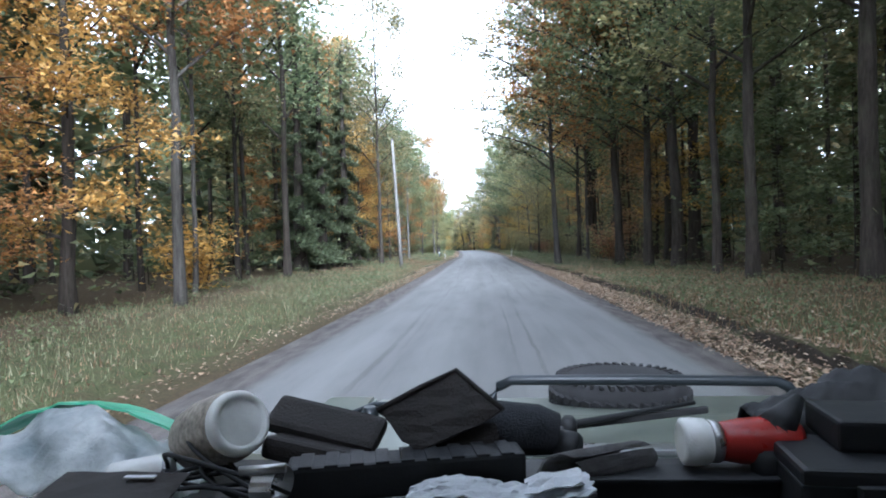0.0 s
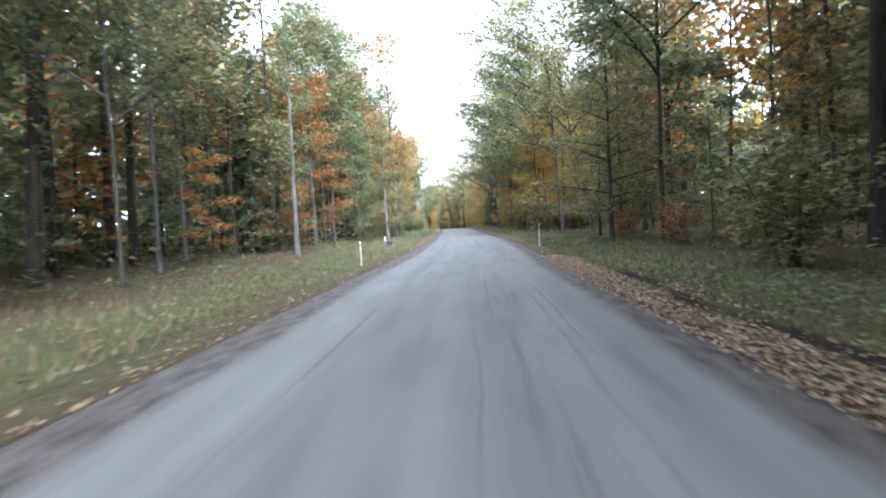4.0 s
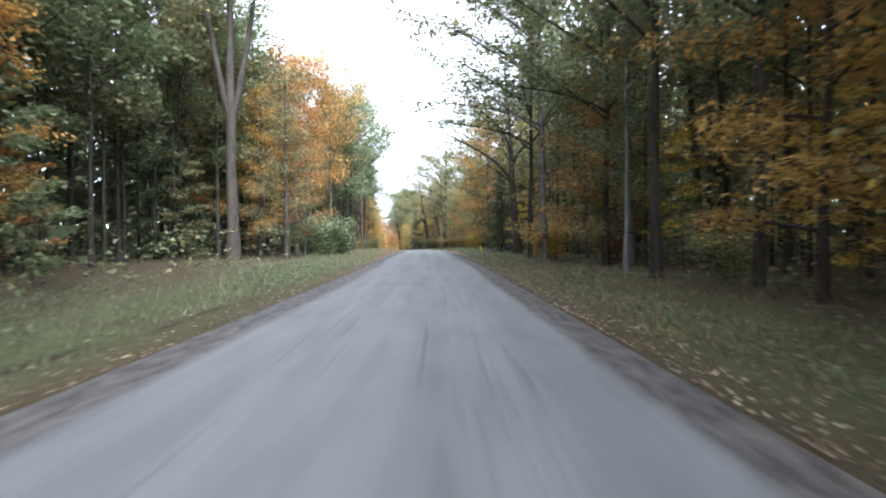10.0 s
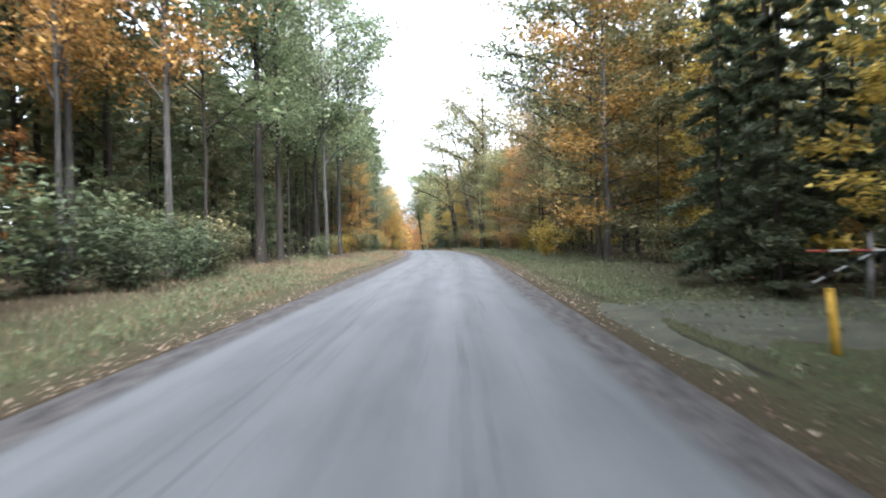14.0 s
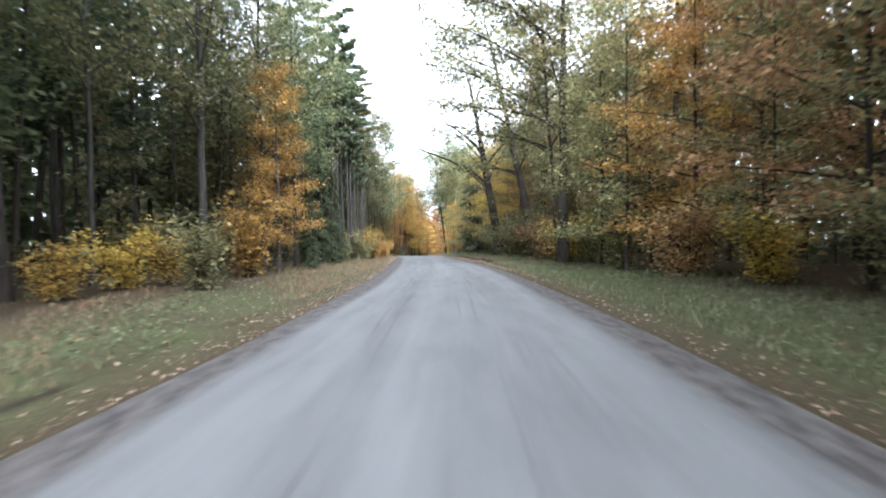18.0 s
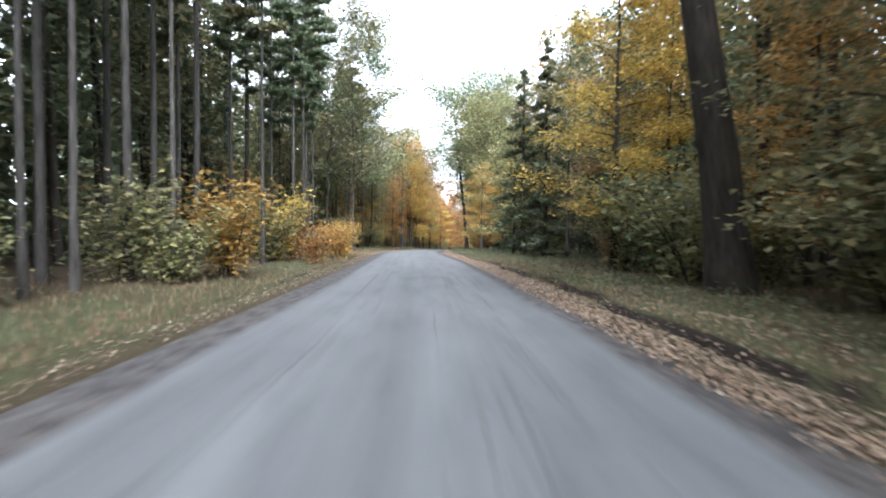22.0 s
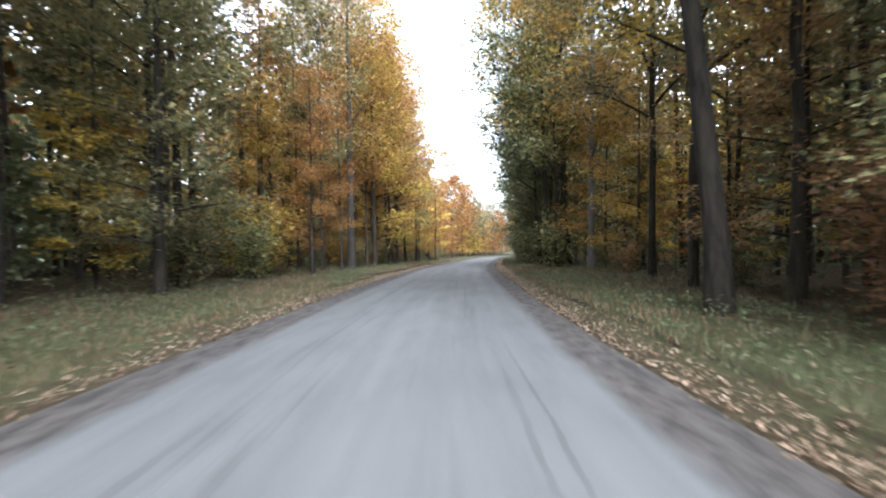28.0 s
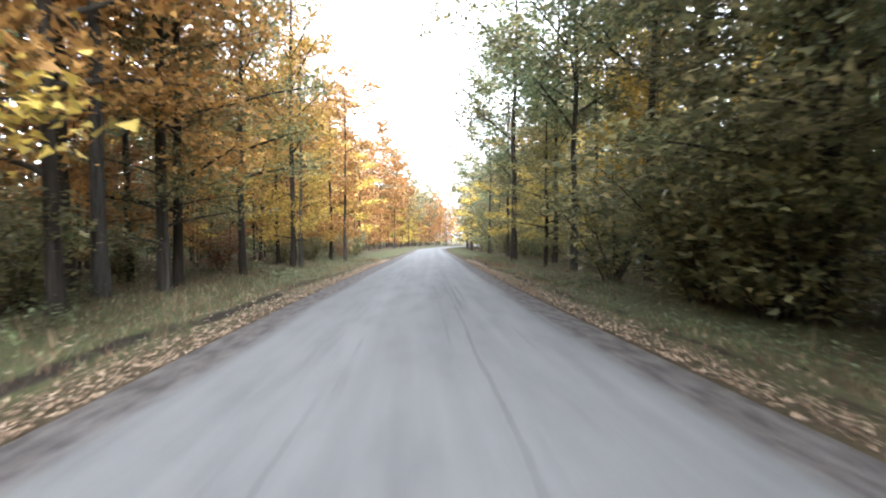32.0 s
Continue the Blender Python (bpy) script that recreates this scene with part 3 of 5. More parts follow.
def throng(kind, y, off, seed, colour, scale, turn, cut):
    """One of the many trees of the wood behind the first row, kept as corners and faces to be joined."""
    h, r0, trunk, branches, crown = shape(kind, seed, cut)
    x, yy = (float(v) for v in across(y, off))
    at_ = np.array([x, yy, float(height(off, y)) - 0.03])
    spin = np.array([[math.cos(turn), -math.sin(turn), 0], [math.sin(turn), math.cos(turn), 0], [0, 0, 1]]) * scale

    def corners(me, sides):
        co, f = np.empty(3 * len(me.vertices), np.float32), np.empty(len(me.loops), np.int32)
        me.vertices.foreach_get("co", co)
        me.loops.foreach_get("vertex_index", f)
        return co.reshape(-1, 3) @ spin.T + at_, f.reshape(-1, sides)

    axis, rad = trunk
    co, f = tube(axis, rad * 0.4, 6)
    THRONG["stem"].append((co @ spin.T + at_, f))
    if cut > 0.2:
        THRONG["stem"].append(corners(branches, 3))
    THRONG.setdefault(colour, []).append(corners(crown, 3))
    TREE_AT.append((x, yy))


def plant_throng():
    for key, pieces in THRONG.items():
        me = raw_mesh("underwood", *joined(pieces))
        me.materials.append(BARK["dark"] if key == "stem" else LEAF[key])
        label = "thin stems and branches of the crowded underwood" if key == "stem" else f"{WORDS[key]} leaves of the crowded underwood"
        tagged(new("underwood_stems" if key == "stem" else "underwood_leaves", me), label, "forest", kind="stuff")


NAMES = {"pine": "pine_tree", "spruce": "spruce_tree", "shrub": "shrub"}


def plant(kind, y, off, seed, bark="dark", colour="green", radius=None, scale=1.0, turn=0.0, cut=1.0, girth=1.0, tilt=0.0):
    """One tree or shrub as a thing, standing y along the road, off metres from its middle."""
    h, r0, trunk, branches, crown = shape(kind, seed, cut)
    x, yy = (float(v) for v in across(y, off))
    root = new(NAMES.get(kind, "tree"))
    root.empty_display_size = 0.3
    # tilt: degrees by which it leans to the right of the road
    turned = (Matrix.Rotation(radians(tilt), 3, "Y") @ Matrix.Rotation(turn, 3, "Z")).to_quaternion()
    root.matrix_world = Matrix.LocRotScale((x, yy, float(height(off, y)) - 0.03), turned, (scale * girth, scale * girth, scale))
    text, cat = KINDS[kind]
    tagged(root, text.format(b=BARKS[bark], c=WORDS[colour]), cat, "shrubs along the road" if kind == "shrub" else "trees along the road")
    if trunk:
        part("trunk", stem(kind, seed, cut, radius / r0 / scale / girth if radius else 1.0), BARK[bark], root)
    tagged(part("limb_work", branches, BARK[bark], root), kind="stuff")
    part("crown", crown, LEAF[colour], root)
    TREE_AT.append((x, yy))
    return root


# ---- trees by name: y along the road, metres off its middle, trunk radius, bark, kind, leaves ----
LANDMARKS = """
15.0 -10.4 0.25 dark maple orange ; 17.4 -8.7 0.23 grey tall orange ; 17.8 10.6 0.34 dark tall green ; 20.2 8.4 0.26 dark tall green ; 23.5 8.5 0.23 dark tall olive
29.5 -11.8 0.17 dark tall olive ; 30.2 -9.6 0.23 dark tall green ; 32.5 9.9 0.4 dark tall green t-2 ; 33.6 8.7 0.3 dark tall green ; 36.7 7.9 0.31 dark tall orange t-2
37.2 12.4 0.50 dark tall green ; 38.2 -11.2 0.49 dark spruce needle ; 38.5 13.0 0.16 dark maple orange 1.2 ; 39.4 11.7 0.47 dark tall orange ; 40.6 -20.1 0.32 dark tall orange
42.2 -17.2 0.26 dark tall olive ; 42.6 -10.9 0.50 dark spruce needle ; 43.0 -16.5 0.22 grey tall olive ; 43.0 5.2 0.29 grey tall olive t-2 ; 43.5 12.0 0.14 dark maple brown 1.1
44.5 -12.0 0.4 dark spruce needle ; 46.2 7.8 0.14 grey tall orange ; 48.9 -15.1 0.5 dark spruce needle ; 49.0 -10.6 0.50 dark spruce needle ; 52.8 -8.4 0.20 dark tall olive
53.0 -12.0 0.35 dark spruce needle ; 54.8 -10.6 0.19 dark maple orange ; 58.0 9.0 0.3 dark tall green ; 60.3 -13.1 0.18 dark tall olive ; 61.0 10.5 0.50 dark tall olive
66.1 11.9 0.48 dark tall olive ; 71.7 11.6 0.12 grey slim orange ; 72.0 -11.9 0.12 pale slim olive ; 75.5 -18.6 0.4 dark tall orange ; 80.2 7.4 0.15 dark maple olive
80.4 -14.8 0.19 pale slim green ; 83.3 -9.6 0.21 pale slim green ; 92.0 -15.1 0.29 dark spruce needle ; 92.2 -18.6 0.2 dark tall orange ; 92.4 11.5 0.14 pale slim orange
97.7 -12.0 0.27 grey maple orange ; 99.0 10.3 0.13 grey lean olive ; 102.9 8.5 0.22 grey tall olive t-4 ; 103.3 -9.3 0.19 grey maple green ; 105.2 -14.7 0.17 pale slim green
106.8 -15.6 0.2 pale slim green ; 108.2 -13.3 0.2 grey tall green ; 109.0 -13.0 0.2 grey tall green ; 110.6 -12.9 0.22 pale tall green ; 111.1 -7.6 0.20 pale maple olive
113.0 10.4 0.14 dark maple orange ; 114.5 8.8 0.14 dark maple yellow 1.0 ; 116.0 -7.2 0.20 grey tall orange ; 118.0 8.9 0.18 dark maple olive 1.3 ; 120.0 8.3 0.06 pale slim yellow
121.5 -7.0 0.17 grey maple olive ; 121.7 9.3 0.17 dark maple olive ; 124.5 9.2 0.2 dark arch green ; 126.2 9.2 0.12 dark maple yellow ; 127.5 9.9 0.14 dark maple yellow 1.15
129.5 -10.2 0.16 pale maple orange ; 131.0 8.4 0.22 dark arch green ; 134.1 8.2 0.17 dark maple yellow ; 136.3 -15.4 0.28 pale tall orange ; 137.8 -15.3 0.24 pale maple orange
138.5 9.2 0.2 dark arch green ; 145.4 -18.3 0.22 pale tall orange ; 145.9 -16.1 0.22 grey maple orange ; 146.2 8.0 0.14 pale slim green ; 150.5 10.2 0.14 dark maple olive 1.0
152.1 -20.0 0.2 dark tall green ; 152.5 9.0 0.2 dark arch green ; 152.7 10.3 0.24 pale slim green ; 154.5 9.6 0.12 dark maple orange 0.9 ; 155.9 -17.8 0.2 dark tall green
159.0 7.2 0.31 pale tall olive t-2 ; 159.3 -20.7 0.2 dark tall olive ; 163.5 10.9 0.20 grey slim green ; 163.6 -20.0 0.2 dark tall green ; 164.8 7.3 0.23 dark arch green
166.6 -13.45 0.56 dark fork green ; 165.6 21.0 0.50 dark tall green ; 167.1 -19.1 0.2 dark spruce needle
168.5 10.0 0.14 dark maple olive 1.0 ; 170.2 -10.5 0.27 dark maple olive ; 170.3 -19.0 0.2 dark spruce needle
174.1 -16.9 0.2 dark tall green ; 174.8 -21.1 0.2 dark tall olive ; 176.3 8.2 0.5 dark bare green t-3 ; 176.4 -14.0 0.32 dark maple orange 1.15 ; 177.2 -20.7 0.2 dark spruce needle
177.5 -21.4 0.49 dark spruce needle ; 178.6 -10.7 0.18 pale maple orange 1.05 t2 ; 180.2 -17.5 0.2 dark spruce needle ; 184.6 -18.5 0.2 dark tall green ; 185.8 8.0 0.12 dark spruce needle 0.6
188.5 -18.2 0.2 dark tall green ; 188.6 10.6 0.12 dark spruce needle 0.6 ; 188.6 -13.4 0.2 pale slim orange ; 189.0 8.0 0.12 dark spruce needle 0.6 ; 192.0 -20.1 0.2 dark tall green
193.1 -12.7 0.18 grey tall orange ; 195.1 -19.1 0.2 dark tall olive ; 196.4 -14.4 0.23 grey tall orange ; 197.9 -11.2 0.24 grey tall orange ; 199.0 -18.4 0.2 dark tall green
203.4 8.4 0.20 grey maple yellow 1.3 ; 203.6 -17.0 0.2 dark tall green ; 207.0 8.9 0.2 grey maple olive 1.45 ; 207.8 -10.4 0.35 dark tall green ; 210.6 -10.0 0.29 dark tall green
224.9 9.9 0.38 dark tall olive ; 231.0 9.8 0.14 dark maple olive 1.0 ; 236.0 10.5 0.14 dark maple brown 1.1 ; 237.6 -12.6 0.55 dark tall olive ; 239.3 -15.9 0.35 dark tall olive
243.0 11.5 0.14 dark maple brown 1.1 ; 244.7 9.8 0.14 dark maple orange ; 244.8 -13.7 0.18 grey tall olive ; 247.7 8.0 0.12 dark maple olive ; 250.8 -11.5 0.27 grey tall olive
251.8 -19.1 0.35 grey tall green ; 253.9 8.7 0.14 dark maple olive ; 256.4 -9.2 0.17 dark maple orange ; 257.3 7.4 0.45 dark tall olive ; 258.0 -10.4 0.2 dark tall green
258.5 -7.6 0.1 dark spruce needle 0.3 ; 259.4 7.6 0.2 dark arch olive t-4 ; 261.0 -8.2 0.1 dark spruce needle 0.34 ; 262.5 -9.4 0.2 dark tall green ; 263.4 -10.9 0.2 grey maple orange 1.12
264.9 -13.1 0.18 grey slim olive ; 265.3 -17.5 0.2 grey tall green ; 265.5 -7.4 0.1 dark spruce needle 0.3 ; 268.1 -8.6 0.22 dark spruce needle 0.8 ; 269.4 -9.8 0.25 dark spruce needle 0.5
269.7 -7.8 0.21 dark spruce needle 0.5 ; 271.9 -7.7 0.21 dark spruce needle 0.5 ; 272.5 -10.6 0.2 grey tall olive ; 275.8 9.5 0.56 dark tall olive t-12 ; 276.5 -9.9 0.2 grey pine needle
277.5 -8.7 0.19 grey pine needle ; 278.7 8.6 0.12 dark maple olive ; 280.0 -8.5 0.16 grey pine needle ; 281.5 -10.4 0.18 grey pine needle ; 282.8 -8.4 0.12 grey pine needle
283.2 7.3 0.7 dark bare olive t-9 ; 284.1 -8.0 0.15 grey pine needle ; 285.5 -9.6 0.18 grey pine needle ; 286.6 -7.9 0.16 grey pine needle ; 289.2 -7.7 0.15 grey pine needle
292.4 -9.6 0.18 grey pine needle ; 293.1 7.7 0.15 dark maple yellow ; 294.0 10.1 0.15 dark maple yellow ; 294.0 -8.6 0.17 grey pine needle ; 294.3 -12.2 0.22 grey pine needle
295.5 -14.3 0.15 grey pine needle ; 297.9 -7.0 0.11 grey pine olive ; 299.9 -11.5 0.2 grey pine needle ; 304.2 -10.2 0.14 grey pine needle ; 306.8 9.4 0.12 grey slim olive
308.7 8.4 0.23 dark spruce needle ; 310.3 -7.9 0.13 grey pine needle ; 312.5 -11.5 0.26 dark pine needle ; 314.6 -16.5 0.47 grey pine needle ; 315.6 -13.7 0.41 grey pine needle
315.9 8.3 0.32 dark spruce needle ; 317.0 7.8 0.16 dark maple olive ; 317.2 -8.4 0.11 grey pine needle ; 320.9 -11.6 0.15 grey pine needle ; 322.6 -10.1 0.12 pale pine needle
325.3 -9.6 0.17 grey pine needle ; 325.9 -9.0 0.1 grey pine needle ; 326.6 -12.8 0.14 grey pine needle ; 327.9 -13.2 0.18 grey pine needle ; 328.5 -9.8 0.1 pale slim olive
330.5 -18.0 0.26 dark tall olive ; 333.4 -11.1 0.15 pale pine needle ; 336.9 12.0 0.20 grey maple olive ; 339.2 7.6 0.21 grey maple orange 0.75 ; 340.9 10.2 0.22 grey maple olive
346.2 8.9 0.12 dark maple orange 0.7 ; 349.4 -9.0 0.11 pale pine olive ; 350.2 8.4 0.14 dark maple olive ; 351.6 -9.4 0.18 pale pine olive 1.1 ; 354.6 -10.4 0.14 pale pine needle
356.3 6.2 0.34 dark round green 1.08 t-6 ; 347.6 9.8 0.2 dark round olive 0.9 ; 352.6 10.4 0.2 dark tall green 1.0 ; 358.6 9.0 0.22 dark tall green 1.05 ; 364.8 8.8 0.2 dark tall yellow 1.0 ; 371.5 9.4 0.2 dark tall olive 1.0 ; 356.3 -20.6 0.43 grey pine olive ; 359.6 -19.9 0.23 dark tall olive ; 360.1 9.9 0.16 dark maple brown ; 363.2 -18.2 0.16 pale pine olive
363.3 -8.6 0.25 dark maple olive ; 367.6 -10.9 0.2 dark tall olive ; 368.7 -17.9 0.29 grey pine olive ; 373.0 -12.5 0.3 dark tall olive ; 377.2 -15.2 0.38 dark tall orange
379.2 -20.8 0.42 dark tall green ; 380.0 -7.9 0.16 dark maple orange ; 380.4 11.0 0.14 dark maple yellow ; 383.8 9.0 0.33 pale tall yellow ; 384.7 -12.6 0.28 dark maple yellow
385.5 -8.7 0.13 grey tall olive ; 385.5 -7.4 0.15 dark slim orange ; 386.5 10.5 0.15 dark maple orange 1.1 ; 389.0 7.4 0.14 dark tall olive ; 390.3 -7.7 0.4 grey tall yellow
391.0 8.7 0.3 dark tall yellow t-3 ; 392.0 7.15 0.3 dark tall green t-2 ; 395.7 -7.5 0.14 dark tall orange ; 395.9 -12.1 0.23 dark tall orange ; 397.1 -7.1 0.21 dark tall yellow
397.6 7.2 0.16 dark tall green t-4 ; 399.0 8.2 0.13 dark maple green 1.1 ; 400.7 9.3 0.3 dark tall green ; 401.6 -9.6 0.26 grey tall orange ; 403.5 7.2 0.30 dark maple olive
404.5 7.8 0.13 dark maple olive 1.1 ; 406.7 -13.4 0.2 dark tall orange ; 406.7 8.2 0.15 dark maple olive ; 408.1 7.2 0.18 dark maple olive ; 408.5 -7.9 0.24 grey tall orange
410.0 -9.7 0.36 dark tall orange ; 410.7 -7.2 0.08 grey maple olive ; 410.8 -7.3 0.21 dark tall orange ; 412.4 -15.0 0.18 dark tall orange ; 414.3 -9.9 0.19 dark tall orange
415.5 8.4 0.22 dark tall olive ; 424.0 7.6 0.2 grey tall green ; 428.2 -7.4 0.2 dark tall yellow ; 429.3 -7.2 0.17 grey maple yellow ; 429.6 7.2 0.13 dark maple olive
433.0 8.4 0.22 dark tall olive ; 435.1 -9.9 0.2 dark maple yellow ; 438.8 -5.9 0.16 dark maple orange ; 439.4 6.6 0.3 dark tall olive ; 440.3 -7.2 0.17 dark maple orange
446.5 7.4 0.2 dark tall green ; 187.0 12.4 0.2 dark spruce needle 0.85 ; 191.6 9.8 0.14 dark spruce needle 0.6 ; 194.5 11.6 0.2 dark spruce needle 0.8
226.0 -9.8 0.24 grey arch green 1.1 ; 233.0 -9.6 0.24 grey arch green 1.2 ; 142.5 7.9 0.22 dark arch olive 1.15
399.5 -7.6 0.2 dark maple yellow 1.5 ; 405.0 -7.0 0.22 dark maple orange 1.6 ; 412.0 -7.4 0.2 dark maple orange 1.5 ; 419.5 -7.6 0.2 dark maple olive 1.5 ; 398.6 8.8 0.2 dark arch green 1.05 ; 411.6 8.4 0.2 dark arch green 1.1 ; 456.0 8.2 0.2 dark tall olive ; 470.0 7.6 0.2 dark tall green
"""
rng = np.random.default_rng(5)
SIGHTS = []
for line in LANDMARKS.strip().splitlines():
    for row in line.split(";"):
        y_, o_, r_, bark_, kind_, col_, *more = row.split()
        y_, o_, r_ = float(y_), float(o_), float(r_)
        tilt_ = sum(float(w[1:]) for w in more if w[0] == "t")
        more = [w for w in more if w[0] != "t"]
        if kind_ in ("fork", "round", "bare", "lean") or r_ >= 0.2:
            SIGHTS.append((y_, o_))
        if kind_ == "tall" and 4.5 < o_ < 11 and 30 < y_ < 300:
            kind_ = "arch"
        size_ = {"tall": 0.85 + 0.5 * r_, "maple": 0.75 + 1.2 * r_, "slim": 0.9, "spruce": 0.75 + 0.7 * r_, "fork": 1.2}.get(kind_, 1.0) * rng.uniform(0.92, 1.08)
        size_ = float(more[0]) if more else size_
        plant(kind_, y_, o_, int(rng.integers(0, 3)), bark_, col_, max(r_, 0.07), size_, rng.uniform(0, 6.28) if kind_ not in ("lean", "fork", "bare", "arch") else (3.3 if o_ > 0 else 0.0), 1.0 if abs(o_) < 16 and y_ < 432 else 0.4, 0.78 if o_ < 0 and not 333 < y_ < 376 else 1.0, tilt_)

# the rest of the first rows: y from, y to, side, then kinds with their leaves and how often
STANDS = [
    (-40, 58, -1, "tall.green 4,tall.olive 2,spruce.needle 2,maple.orange 1"), (58, 98, -1, "maple.orange 2,tall.orange 2,tall.olive 4,slim.green 1,tall.green 2"), (98, 122, -1, "tall.green 4,maple.green 1,tall.olive 3"),
    (122, 196, -1, "maple.orange 3,tall.orange 2,tall.green 4,maple.olive 2"), (196, 244, -1, "tall.green 4,maple.olive 1,tall.olive 2,maple.green 1"),
    (244, 332, -1, "pine.needle 5,spruce.needle 2,tall.olive 3,maple.olive 2"), (332, 360, -1, "tall.green 4,tall.olive 2,maple.green 2,maple.olive 1"), (360, 398, -1, "maple.yellow 3,maple.olive 3,tall.olive 2,maple.orange 2"), (398, 700, -1, "maple.orange 4,tall.orange 3,maple.yellow 2,tall.olive 1"),
    (-40, 60, 1, "tall.green 3,tall.olive 2,maple.olive 2,maple.green 1"), (60, 104, 1, "maple.olive 4,tall.green 3,maple.orange 1,maple.brown 1"), (104, 142, 1, "maple.yellow 2,tall.green 4,maple.olive 3"),
    (142, 205, 1, "tall.green 4,maple.yellow 2,maple.olive 4,spruce.needle 1"), (205, 300, 1, "maple.olive 4,tall.olive 3,maple.brown 2,maple.yellow 1,maple.orange 1"), (300, 334, 1, "spruce.needle 3,maple.olive 3,maple.yellow 1"),
    (334, 382, 1, "maple.olive 4,maple.yellow 2,tall.olive 2,maple.orange 3"), (382, 700, 1, "maple.green 1,tall.olive 3,maple.olive 4,maple.yellow 4"),
]
for y0, y1, side, text in STANDS:
    pool = [w.split() for w in text.split(",")]
    pool = [w for w, k in pool for _ in range(int(k))]
    for row_, near_, far_ in ((0, 6.6, 9.4), (1, 9.8, 15.5), (2, 10.0, 17.0)):
        y_ = y0
        while y_ < y1:
            y_ += rng.uniform(4.5, 8) if y_ > 440 else rng.uniform(1.8, 4.0) if row_ == 2 else rng.uniform(4.2, 8.4)
            kind_, col_ = pool[int(rng.integers(0, len(pool)))].split(".")
            if row_ == 2:
                kind_ = kind_ if kind_ == "spruce" else "maple"
                col_ = "olive" if col_ == "needle" and kind_ == "maple" else col_
            o_ = side * (rng.uniform(near_, far_) + (1.2 if kind_ in ("maple", "spruce") and row_ == 0 else 0))
            if side < 0 and not 333 < y_ < 376:
                o_ -= 1.3
            if side > 0 and kind_ == "tall" and row_ == 0 and y_ < 300:
                kind_ = "arch"
            x_, yy_ = across(y_, o_)
            if min(math.hypot(x_ - a, yy_ - b) for a, b in TREE_AT) < (1.6 if row_ == 2 else 3.0) or (side > 0 and (178 < y_ < 187 or 321 < y_ < 331) and row_ == 0):
                continue
            if side < 0 and (142 < y_ < 188 and o_ > (-16.5 if y_ < 178 else -12.5) or 244 < y_ < 264 and o_ > -13):
                continue
            if row_ == 0 and any(o_ * q > 0 and abs(q) > abs(o_) - 0.5 and -1 < p - y_ < 9 for p, q in SIGHTS):
                continue
            if row_ or y_ > 440:
                throng(kind_, y_, o_, int(rng.integers(0, 3)), col_, rng.uniform(0.36, 0.62) if row_ == 2 else rng.uniform(0.75, 1.1), rng.uniform(0, 6.28), 0.15 if row_ == 2 or y_ > 440 else 0.34)
                continue
            plant(kind_, y_, o_, int(rng.integers(0, 3)), str(rng.choice(["dark", "grey", "dark"])) if kind_ != "pine" else "grey", col_, rng.uniform(0.08, 0.13), rng.uniform(0.92, 1.2) * (0.75 if side < 0 and 45 < y_ < 130 else 1.0) if kind_ in ("tall", "pine", "arch") else rng.uniform(0.75, 1.1), rng.uniform(0, 6.28) if kind_ != "arch" else rng.uniform(2.7, 3.7), 1.0, 0.85 if side < 0 and not 333 < y_ < 376 else 1.0)

# taller trees that close the wood behind the forked tree
for k_ in range(18):
    throng("tall", 146 + 2.6 * k_, -18.2 - 5.5 * ((k_ * 0.618) % 1.0), k_ % 3, ("green", "olive", "green")[k_ % 3], 0.9 + 0.2 * ((k_ * 0.37) % 1.0), 1.7 * k_, 0.34)

plant_throng()

# ---- shrubs along the edge of the wood ----
THICKETS = [
    (0, 60, -1, "olive 3,brown 1,green 1", 12), (60, 110, -1, "olive 2,green 1", 8), (110, 160, -1, "green 1,olive 2", 12), (160, 200, -1, "green 3,olive 1", 5), (200, 236, -1, "olive 2,green 1", 11), (244, 262, -1, "olive 1,green 2", 6), (262, 330, -1, "olive 4,yellow 1,green 2", 4.5),
    (330, 358, -1, "olive 3,green 2", 3.4), (358, 372, -1, "olive 4,yellow 3,brown 1", 3.0), (372, 400, -1, "olive 4,yellow 2,brown 2", 3.4), (400, 470, -1, "olive 4,brown 2,yellow 1", 4.2),
    (0, 60, 1, "olive 4,brown 1,green 1", 7), (60, 110, 1, "olive 4,brown 2", 5), (110, 150, 1, "olive 3,yellow 1", 5.5), (150, 169, 1, "olive 2,yellow 1,brown 1", 4.5), (196, 300, 1, "olive 4,green 1,brown 2,yellow 1", 4.2),
    (300, 318, 1, "green 2,olive 2", 4), (332, 345, 1, "green 1,olive 2", 4), (345, 384, 1, "yellow 1,brown 2,olive 4", 3.4), (384, 470, 1, "green 2,olive 5", 3.0),
]
